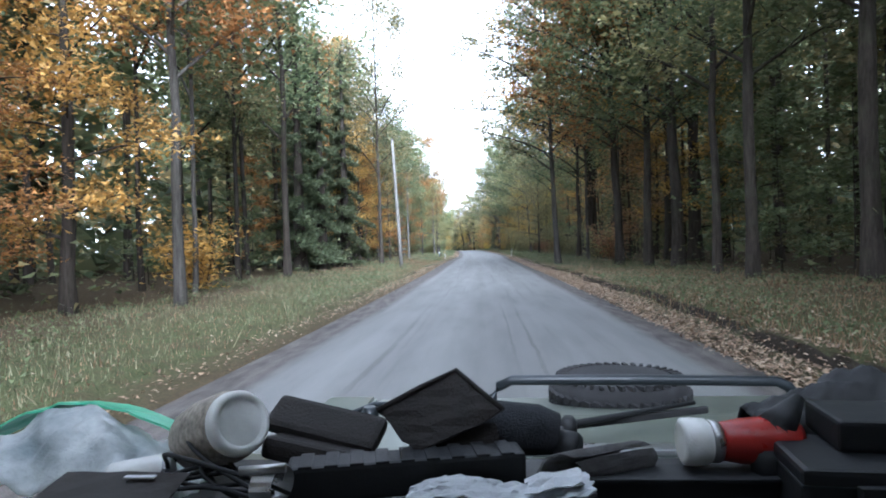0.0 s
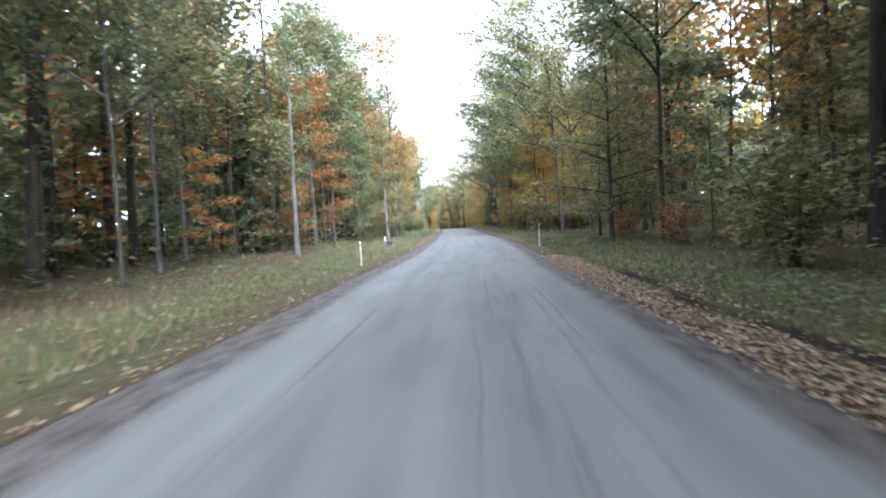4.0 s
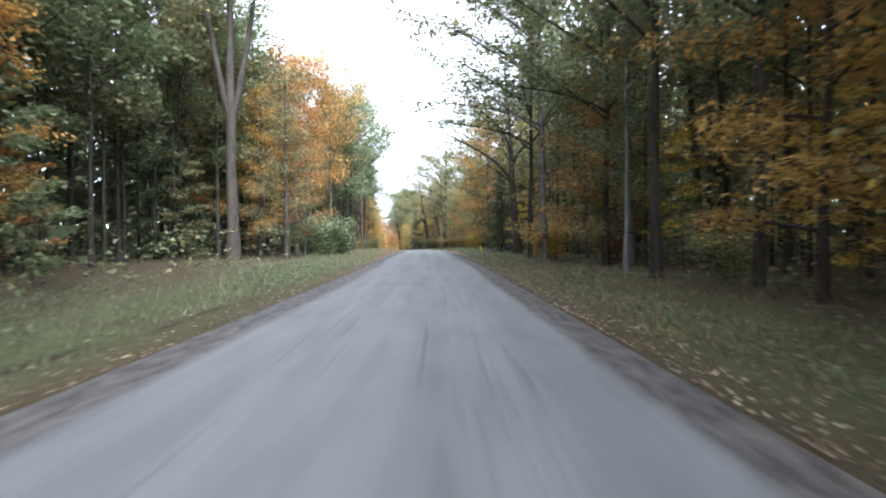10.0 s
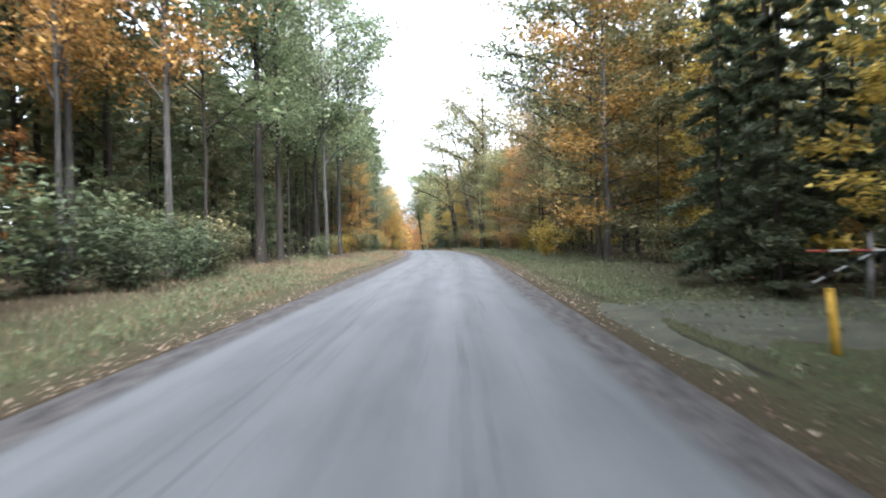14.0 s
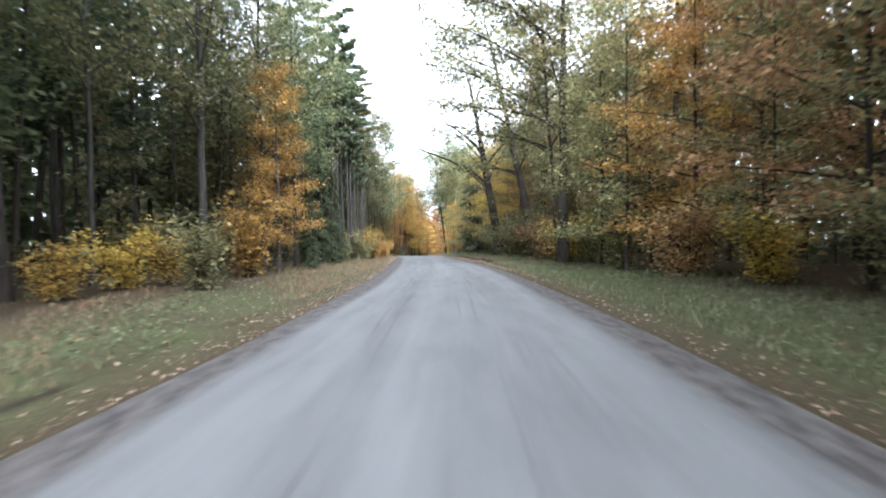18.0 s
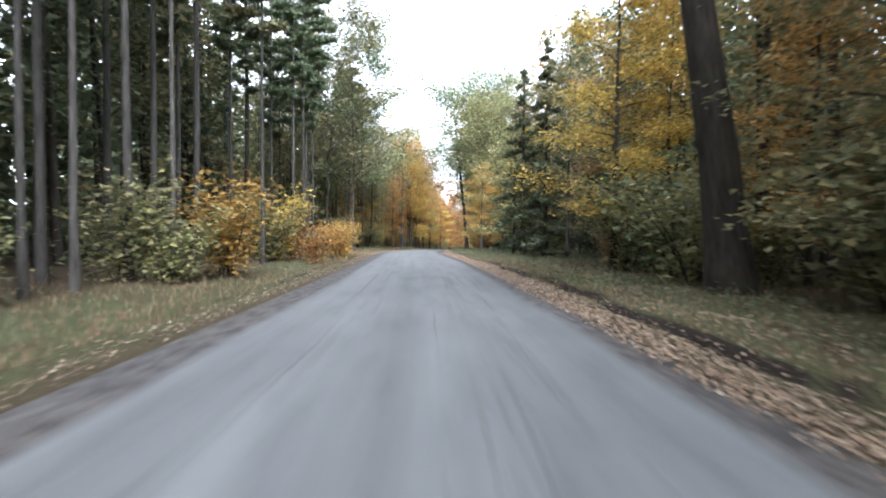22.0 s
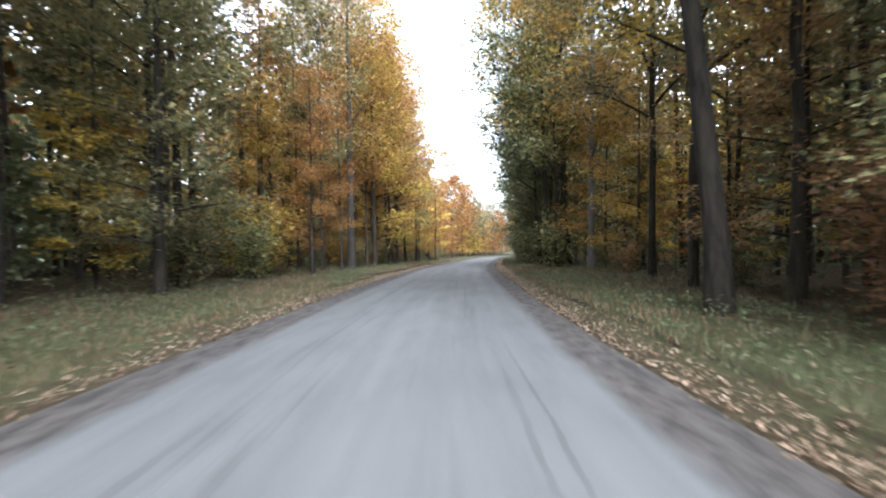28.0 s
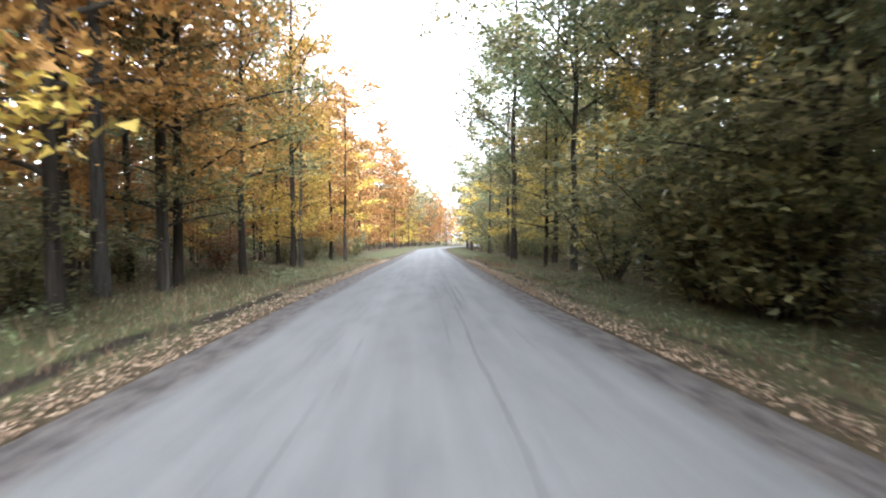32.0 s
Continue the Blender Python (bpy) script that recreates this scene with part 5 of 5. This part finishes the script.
PAPER = plain("crumpled_paper", (0.55, 0.57, 0.6), 0.6, 0, 0.2, 20, 0.5)
CARD = plain("dark_card", (0.05, 0.046, 0.043), 0.85, 0, 0.2, 15)
STEEL = plain("steel_band", (0.45, 0.45, 0.45), 0.3, 0.9, 0.2, 30)
GREEN_FILM = plain("green_film", (0.12, 0.5, 0.3), 0.35, 0, 0.2, 12)
CHROME = plain("dull_chrome", (0.35, 0.36, 0.37), 0.3, 0.9, 0.2, 10)


def film_material():
    m, n, l, b = material("cloudy_plastic_film", 0.3, 0.0, 0.5)
    t = noise_node(n, l, 14.0, 6.0)
    l.new(ramp(n, l, t.outputs[0], [(0.3, (0.25, 0.3, 0.32)), (0.7, (0.8, 0.82, 0.82))]).outputs[0], b.inputs["Base Color"])
    b.inputs["Transmission Weight"].default_value = 0.25
    bump(n, l, b, t.outputs[0], 0.8, 0.02)
    return m


FILM = film_material()


def on_car(name, label, category, at=(0, 0, 0), group=""):
    root = new(name)
    root.empty_display_size = 0.05
    root.matrix_world = CAR @ Matrix.Translation(at)
    return tagged(root, label, category, group)


def slab(profile, x0, x1, bevel=0.004):
    """A solid from a closed outline in (y, z), drawn out from x0 to x1."""
    bm = bmesh.new()
    a, b = [bm.verts.new((x0, y, z)) for y, z in profile], [bm.verts.new((x1, y, z)) for y, z in profile]
    for k in range(len(profile)):
        bm.faces.new((a[k], a[(k + 1) % len(a)], b[(k + 1) % len(b)], b[k]))
    bm.faces.new(a[::-1])
    bm.faces.new(b)
    bmesh.ops.recalc_face_normals(bm, faces=bm.faces[:])
    if bevel:
        bmesh.ops.bevel(bm, geom=bm.edges[:], offset=bevel, segments=2, affect="EDGES")
    return bm


def crumple(nx, ny, shape_, thick=0.004, seed=3, rough=0.01):
    """A creased sheet with thickness: shape_(u, v) gives its place."""
    rng = np.random.default_rng(seed)
    bm = bmesh.new()
    grid = [[bm.verts.new(Vector(shape_(u / nx, v / ny)) + Vector(rng.normal(0, rough, 3))) for v in range(ny + 1)] for u in range(nx + 1)]
    for u in range(nx):
        for v in range(ny):
            bm.faces.new((grid[u][v], grid[u + 1][v], grid[u + 1][v + 1], grid[u][v + 1]))
    bmesh.ops.recalc_face_normals(bm, faces=bm.faces[:])
    bmesh.ops.solidify(bm, geom=bm.faces[:], thickness=thick)
    return bm


def smooth(bm):
    for f in bm.faces:
        f.smooth = True
    return bm


def wheel(root, x, y, r=0.38, w=0.2):
    t = part("wheel", spun([(0.19, -w * 0.3), (0.2, -w * 0.42), (r - 0.05, -w * 0.5), (r, -w * 0.36), (r, w * 0.36), (r - 0.05, w * 0.5), (0.2, w * 0.42), (0.19, w * 0.3)], 36, (1, 0, 0), (x, y, r)), RUBBER, root, "black off-road tyre")
    rim_ = part("rim", spun([(0.03, -w * 0.2), (0.17, -w * 0.2), (0.2, -w * 0.4), (0.2, w * 0.4), (0.17, w * 0.2), (0.03, w * 0.2)], 28, (1, 0, 0), (x, y, r)), CHROME, t)
    return rim_


car = on_car("off_road_vehicle", "dull green off-road vehicle with a spare wheel on its bonnet", "car")
# bonnet, wings, front panel, scuttle, tub
part("bonnet", slab([(1.32, 0.98), (1.32, 1.10), (1.7, 1.085), (2.25, 1.0), (2.32, 0.97), (2.32, 0.92), (1.4, 0.94)], -0.42, 1.12, 0.012), PAINT_GREEN, car, "dull green flat bonnet")
for x0, x1 in ((-0.62, -0.44), (1.14, 1.32)):
    part("wing", slab([(1.2, 0.62), (1.2, 1.04), (2.3, 1.0), (2.36, 0.9), (2.36, 0.7), (2.2, 0.62), (2.16, 0.8), (1.95, 0.88), (1.6, 0.88), (1.42, 0.78), (1.36, 0.62)], x0, x1, 0.01), PAINT_GREEN, car)
front = part("front_panel", slab([(2.3, 0.5), (2.3, 0.98), (2.36, 0.97), (2.36, 0.5)], -0.42, 1.12, 0.006), PAINT_GREEN, car)
for k in range(9):
    part("grille_bar", box(0.8, 0.02, 0.02, (0.35, 2.37, 0.6 + 0.035 * k), 0.004), PLASTIC_BLACK, front)
for x_ in (-0.24, 0.94):
    part("headlight", spun([(0.09, 0), (0.092, 0.02), (0.07, 0.045)], 24, (0, 1, 0), (x_, 2.36, 0.78)), CHROME, car)
part("bumper", box(1.9, 0.12, 0.14, (0.35, 2.46, 0.5), 0.015), TUBE_BLACK, car)
cowl = part("scuttle", slab([(1.0, 0.6), (1.0, 1.15), (1.12, 1.16), (1.3, 1.12), (1.33, 1.0), (1.33, 0.6)], -0.55, 1.25, 0.008), PAINT_GREEN, car)
for k in range(4):
    part("louvre", box(0.86, 0.018, 0.012, (0.34, 1.16 + 0.035 * k, 1.165 - 0.008 * k), 0.004), CHROME, cowl, "dull metal air louvre")
for x0, x1 in ((-0.62, -0.56), (1.26, 1.32)):
    part("side_panel", slab([(-1.6, 0.55), (-1.6, 1.0), (-0.5, 1.0), (-0.45, 1.08), (1.0, 1.1), (1.2, 1.02), (1.2, 0.55)], x0, x1, 0.008), PAINT_GREEN, car)
part("tail_panel", box(1.9, 0.05, 0.46, (0.35, -1.62, 0.78), 0.008), PAINT_GREEN, car)
part("floor_pan", box(1.86, 2.9, 0.05, (0.35, -0.2, 0.56), 0.008), TUBE_BLACK, car)
for y_ in (1.78, -0.95):
    for x_ in (-0.42, 1.12):
        wheel(car, x_, y_)
part("axle", rod([(-0.42, 1.78, 0.38), (1.12, 1.78, 0.38)], 0.05, 10), TUBE_BLACK, car)
part("axle", rod([(-0.42, -0.95, 0.38), (1.12, -0.95, 0.38)], 0.05, 10), TUBE_BLACK, car)
# black hoop in front of the spare wheel
part("bonnet_bar", rod([(-0.02, 1.75, 1.09), (-0.01, 1.75, 1.125), (0.01, 1.75, 1.155), (0.045, 1.75, 1.172), (0.4, 1.75, 1.168), (0.755, 1.75, 1.16), (0.785, 1.75, 1.145), (0.8, 1.75, 1.12), (0.805, 1.75, 1.09)], 0.0145, 12), TUBE_BLACK, car, "black tubular hoop on the bonnet")
# spare wheel lying on the bonnet, tread blocks round it
spare = part("spare_wheel", spun([(0.1, 1.0), (0.13, 0.985), (0.2, 0.99), (0.215, 1.01), (0.22, 1.055), (0.2, 1.1), (0.16, 1.116), (0.1, 1.1)], 48, (0, 0, 1), (0.4, 2.08, 0)), RUBBER, car, "black spare tyre lying flat")
for k in range(40):
    a = 2 * math.pi * k / 40
    for z_, tw in ((1.03, 0.35), (1.06, -0.35)):
        m = Matrix.Translation((0.4 + 0.219 * math.cos(a + 0.04 * tw), 2.08 + 0.219 * math.sin(a + 0.04 * tw), z_)) @ Matrix.Rotation(a, 4, "Z") @ Matrix.Rotation(tw, 4, "X")
        part("tread_block", box(0.014, 0.026, 0.024, (0, 0, 0), 0.003, m), RUBBER, spare)
    m = Matrix.Translation((0.4 + 0.182 * math.cos(a), 2.08 + 0.182 * math.sin(a), 1.111)) @ Matrix.Rotation(a + 0.4, 4, "Z")
    part("tread_block", box(0.04, 0.013, 0.014, (0, 0, 0), 0.002, m), RUBBER, spare)
arm = part("wiper_arm", rod([(0.1, 1.3, 1.15), (0.16, 1.34, 1.165), (0.3, 1.42, 1.166), (0.46, 1.5, 1.168)], [0.011, 0.009, 0.006, 0.005], 8), PLASTIC_BLACK, car)
part("wiper_pivot", spun([(0.018, 0), (0.018, 0.03), (0.01, 0.04)], 14, (0, 0, 1), (0.15, 1.33, 1.145)), PLASTIC_BLACK, arm)
part("wiper_blade", box(0.34, 0.012, 0.016, (0.33, 1.44, 1.152), 0.003, Matrix.Rotation(0.36, 4, "Z")), RUBBER, arm)
part("bonnet_catch", spun([(0.022, 0), (0.024, 0.02), (0.016, 0.035)], 14, (0, 0, 1), (-0.33, 1.62, 1.1)), TUBE_BLACK, car)
part("trim_strip", rod([(-0.44, 1.3, 1.115), (-0.43, 1.5, 1.12), (-0.34, 1.72, 1.115), (0.0, 1.75, 1.108)], 0.008, 8), TUBE_BLACK, car)
# hard top over the seats, its rear wall and windscreen posts: unseen, added to shade the dashboard
part("shade_roof", slab([(-1.62, 1.74), (-1.6, 1.8), (-0.6, 1.83), (0.3, 1.82), (0.42, 1.79), (0.42, 1.765), (0.3, 1.785), (-0.6, 1.795)], -0.72, 1.42, 0.006), PAINT_GREEN, car, "dull green hard top, unseen, added to shade the dashboard")
part("shade_rear_wall", box(1.9, 0.04, 0.76, (0.35, -1.6, 1.38), 0.006), PAINT_GREEN, car)
for x_ in (-0.7, 1.4):
    part("windscreen_post", rod([(x_, 0.8, 1.0), (x_, 0.66, 1.45), (x_, 0.42, 1.79)], 0.022, 10), PAINT_GREEN, car)
    part("door_post", rod([(x_, -0.45, 1.0), (x_, -0.45, 1.8)], 0.03, 10), PAINT_GREEN, car)
    # side panels, also out of view, added to keep light off the dashboard
    part("quarter_panel", box(0.03, 1.1, 0.78, (x_, -1.05, 1.38), 0.006), PAINT_GREEN, car)
# dashboard: grey padded rim towards the seats, dark tray behind it
dash = part("dashboard", slab([(0.52, 1.0), (0.5, 1.2), (0.53, 1.275), (0.58, 1.29), (0.64, 1.287), (0.66, 1.262), (0.68, 1.245), (0.97, 1.215), (0.99, 1.16), (0.99, 1.0)], -0.56, 1.26, 0.008), DASH_GREY, car, "dusty grey padded dashboard")
part("tray_liner", box(1.6, 0.3, 0.006, (0.35, 0.82, 1.232), 0.002, Matrix.Rotation(-0.103, 4, "X")), PLASTIC_BLACK, dash)

# ---- things lying on the dashboard ----
jar = on_car("jar", "speckled beige jar with a white base, lying on the dashboard", "jar")
way = Vector((-0.72, 0.6, -0.34)).normalized()
part("body", spun([(0.029, 0.004), (0.039, 0.013), (0.043, 0.033), (0.044, 0.083), (0.041, 0.12), (0.033, 0.136)], 32, way, (-0.301, 0.72, 1.349)), STONE_BEIGE, jar)
part("base", spun([(0.027, 0.003), (0.029, -0.001), (0.035, -0.002), (0.038, 0.004), (0.0395, 0.018)], 32, way, (-0.301, 0.72, 1.349)), CAP_WHITE, jar, "white round base ring")
cup = on_car("paper_cup", "small white paper roll half hidden under cables", "roll")
part("wall", spun([(0.02, 0), (0.024, 0.006), (0.026, 0.07), (0.022, 0.075)], 20, (0.9, 0.3, 0.05), (-0.47, 0.72, 1.275)), CAP_WHITE, cup)
part("rim", spun([(0.026, 0.066), (0.028, 0.07), (0.026, 0.074)], 20, (0.9, 0.3, 0.05), (-0.47, 0.72, 1.275)), PAPER, cup)

bag = on_car("plastic_bag", "crumpled clear plastic bag with a green edge", "bag")
part("film", smooth(crumple(44, 26, lambda u, v: (-0.75 + 0.36 * u, 0.7 + 0.22 * v, 1.245 + 0.085 * math.sin(math.pi * min(1, u * 0.9 + 0.1)) * math.sin(math.pi * (0.15 + 0.75 * v)) + 0.012 * math.sin(9 * u + 6 * v) + 0.006 * abs(math.sin(19 * u - 11 * v)) + 0.005 * math.sin(31 * u + 17 * v)), 0.003, 4, 0.0016)), FILM, bag)
part("edge_band", crumple(16, 2, lambda u, v: (-0.75 + 0.38 * u, 0.83 + 0.05 * v, 1.262 + 0.085 * math.sin(math.pi * min(1, u * 0.9 + 0.1)) - 0.01 * v), 0.003, 5, 0.002), GREEN_FILM, bag, "translucent green edge band")

case = on_car("glasses_case", "open black spectacle case lying on the dashboard", "case")
for name_, at_, wide_, turn_ in (("lid", (-0.235, 0.85, 1.308), 0.022, (0.55, 0.17, -0.2)), ("shell", (-0.225, 0.81, 1.278), 0.03, (-0.15, 0.14, -0.2))):
    m = Matrix.Translation(at_) @ Matrix.Rotation(turn_[2], 4, "Z") @ Matrix.Rotation(turn_[1], 4, "Y") @ Matrix.Rotation(turn_[0], 4, "X")
    part(name_, box(0.165, 0.058, wide_, (0, 0, 0), 0.0095, m), LEATHER, case, "black lid with a red lining edge" if name_ == "lid" else "")
part("hinge", rod([(-0.3, 0.85, 1.3), (-0.16, 0.81, 1.275)], 0.004, 8), STEEL, case)

wallet = on_car("leather_flap", "stiff dark brown leather flap standing on edge", "leather flap")
part("flap", crumple(6, 6, lambda u, v: tuple((Vector((-0.154, 0.8, 1.34)) * (1 - u) + Vector((-0.052, 0.83, 1.385)) * u) * (1 - v) + (Vector((-0.102, 0.77, 1.292)) * (1 - u) + Vector((0.008, 0.79, 1.342)) * u) * v), 0.006, 6, 0.0015), LEATHER, wallet)
part("edge", rod([(-0.154, 0.8, 1.34), (-0.1, 0.812, 1.366), (-0.052, 0.83, 1.385), (0.008, 0.79, 1.342)], 0.0035, 6), LEATHER, wallet)
part("backing", crumple(5, 4, lambda u, v: (-0.1 + 0.1 * u, 0.79 + 0.02 * v, 1.25 + 0.07 * v), 0.005, 8, 0.001), LEATHER, wallet)

pouch = on_car("cloth_pouch", "soft dark grey cloth pouch with a round end", "pouch")
part("body", rod([(-0.12, 0.84, 1.285), (-0.08, 0.85, 1.297), (0.0, 0.86, 1.3), (0.055, 0.86, 1.296), (0.08, 0.86, 1.29)], [0.012, 0.028, 0.036, 0.034, 0.028], 14), CLOTH_GREY, pouch)
part("end_cap", spun([(0.02, 0), (0.021, 0.025), (0.016, 0.03)], 18, (0.9, -0.4, -0.1), (0.082, 0.855, 1.278)), PLASTIC_BLACK, pouch)

long_box = on_car("tool_case", "long black ribbed plastic case with scuffed edges", "case")
turn_ = Matrix.Rotation(0.2, 4, "Z") @ Matrix.Rotation(0.0, 4, "Y")
part("shell", box(0.285, 0.05, 0.042, (-0.11, 0.755, 1.277), 0.005, turn_), PLASTIC_BLACK, long_box)
for k in range(9):
    m = Matrix.Translation((-0.11, 0.755, 1.277)) @ turn_ @ Matrix.Translation((-0.12 + 0.03 * k, 0, 0.0215))
    part("rib", box(0.016, 0.05, 0.003, (0, 0, 0), 0.001, m), PLASTIC_BLACK, long_box)

paper = on_car("paper_scrap", "crumpled silvery paper scrap on the dashboard rim", "paper")
part("sheet", crumple(26, 10, lambda u, v: (-0.1 + 0.2 * u, 0.66 + 0.06 * v, 1.276 + 0.006 * math.sin(7 * u) + 0.01 * u), 0.0012, 9, 0.0016), PAPER, paper)
part("corner", crumple(4, 4, lambda u, v: (0.03 + 0.06 * u, 0.67 + 0.04 * v, 1.287 + 0.012 * u), 0.0012, 10, 0.003), PAPER, paper)

felt = on_car("rolled_felt", "rolled piece of grey felt cloth with an open end", "cloth")
part("roll", crumple(18, 4, lambda u, v: (0.07 + 0.1 * v + 0.025 * math.cos(6.1 * u + 0.8), 0.735 + 0.05 * v, 1.283 + 0.022 * math.sin(6.1 * u + 0.8)), 0.004, 11, 0.0008), CLOTH_PALE, felt)
part("tail", crumple(6, 4, lambda u, v: (0.02 + 0.09 * u, 0.72 + 0.05 * v, 1.262 + 0.003 * u), 0.004, 12, 0.001), CLOTH_PALE, felt)

sauce = on_car("bottle", "red squeeze bottle with a white cap lying on its side", "bottle")
part("body", spun([(0.021, 0.046), (0.023, 0.05), (0.0265, 0.07), (0.029, 0.1), (0.029, 0.13), (0.022, 0.14)], 28, (1, 0.02, 0.0), (0.221, 0.78, 1.304)), RED_PLASTIC, sauce)
part("cap", spun([(0.022, 0), (0.0275, 0.003), (0.0285, 0.014), (0.027, 0.03), (0.024, 0.034)], 28, (1, 0.02, 0.0), (0.221, 0.78, 1.304)), CAP_WHITE, sauce, "white ridged screw cap")
part("neck_ring", spun([(0.024, 0.034), (0.0255, 0.037), (0.0255, 0.043), (0.022, 0.047)], 28, (1, 0.02, 0.0), (0.221, 0.78, 1.304)), STEEL, sauce, "silvery neck ring")

tray = on_car("black_tray", "long shallow black plastic tray with dusty face", "tray")
part("body", box(0.23, 0.06, 0.034, (0.225, 0.765, 1.256), 0.004), PLASTIC_BLACK, tray)
part("lip", box(0.24, 0.012, 0.006, (0.225, 0.735, 1.274), 0.002), PLASTIC_BLACK, tray)

charger = on_car("battery_box", "stacked black plastic battery box with a ridged lid", "box")
part("base", box(0.25, 0.13, 0.075, (0.44, 0.71, 1.275), 0.006, Matrix.Rotation(-0.12, 4, "Z")), PLASTIC_BLACK, charger)
part("lid", box(0.19, 0.1, 0.034, (0.47, 0.75, 1.33), 0.005, Matrix.Rotation(-0.1, 4, "Z")), PLASTIC_BLACK, charger)
part("latch", box(0.03, 0.01, 0.02, (0.37, 0.647, 1.29), 0.002), PLASTIC_BLACK, charger)
part("seam", box(0.252, 0.132, 0.003, (0.44, 0.71, 1.295), 0.001, Matrix.Rotation(-0.12, 4, "Z")), TUBE_BLACK, charger)

sack = on_car("bin_bag", "crumpled shiny black plastic bag behind the boxes", "bag")
part("film", smooth(crumple(54, 26, lambda u, v: (0.33 + 0.36 * u, 0.8 + 0.13 * v, 1.235 + 0.125 * math.sin(math.pi * min(1, 0.2 + u * 0.75)) * math.sin(math.pi * (0.1 + 0.8 * v)) + 0.009 * math.sin(13 * u + 4 * v) + 0.006 * abs(math.sin(21 * u - 9 * v)) + 0.004 * math.sin(37 * u + 23 * v)), 0.003, 13, 0.0012)), PLASTIC_BLACK, sack)
part("knot", rod([(0.315, 0.765, 1.26), (0.322, 0.765, 1.29), (0.335, 0.775, 1.325), (0.37, 0.8, 1.35)], [0.018, 0.024, 0.022, 0.008], 8), PLASTIC_BLACK, sack)

cables = on_car("cable_bundle", "tangle of thin black cables on the dashboard", "cables")
rng = np.random.default_rng(8)
for k in range(9):
    p0 = np.array([-0.45 + 0.03 * rng.random(), 0.68 + 0.05 * rng.random(), 1.275])
    q = np.linspace(0, 1, 12)
    path_ = np.stack([p0[0] + 0.17 * q + 0.02 * np.sin(6 * q + k), p0[1] + 0.04 * np.sin(4 * q + k), p0[2] + (0.05 if k < 3 else 0.016) * np.sin(np.pi * q) + 0.004 * k / 9], -1)
    part("cable", rod([tuple(v) for v in path_], 0.0026, 6), PLASTIC_BLACK, cables)
clamp = on_car("hose_clamp", "shiny steel hose clamp on the dashboard", "clamp")
part("band", crumple(24, 1, lambda u, v: (-0.262 + 0.006 * math.cos(6.28 * u) + 0.024 * v, 0.675 + 0.022 * math.cos(6.28 * u), 1.292 + 0.02 * math.sin(6.28 * u)), 0.0012, 14, 0.0), STEEL, clamp)
part("screw", rod([(-0.28, 0.66, 1.312), (-0.23, 0.665, 1.314)], 0.005, 10), STEEL, clamp)
tag_card = on_car("hang_tag", "dark cardboard hang tag with a slot, lying flat", "card")
part("card", crumple(6, 3, lambda u, v: (-0.5 + 0.15 * u, 0.63 + 0.06 * v, 1.289 + 0.012 * v), 0.0015, 15, 0.0006), CARD, tag_card)
part("slot", box(0.035, 0.008, 0.002, (-0.4, 0.672, 1.3015), 0.0005), PAPER, tag_card, "pale slot")
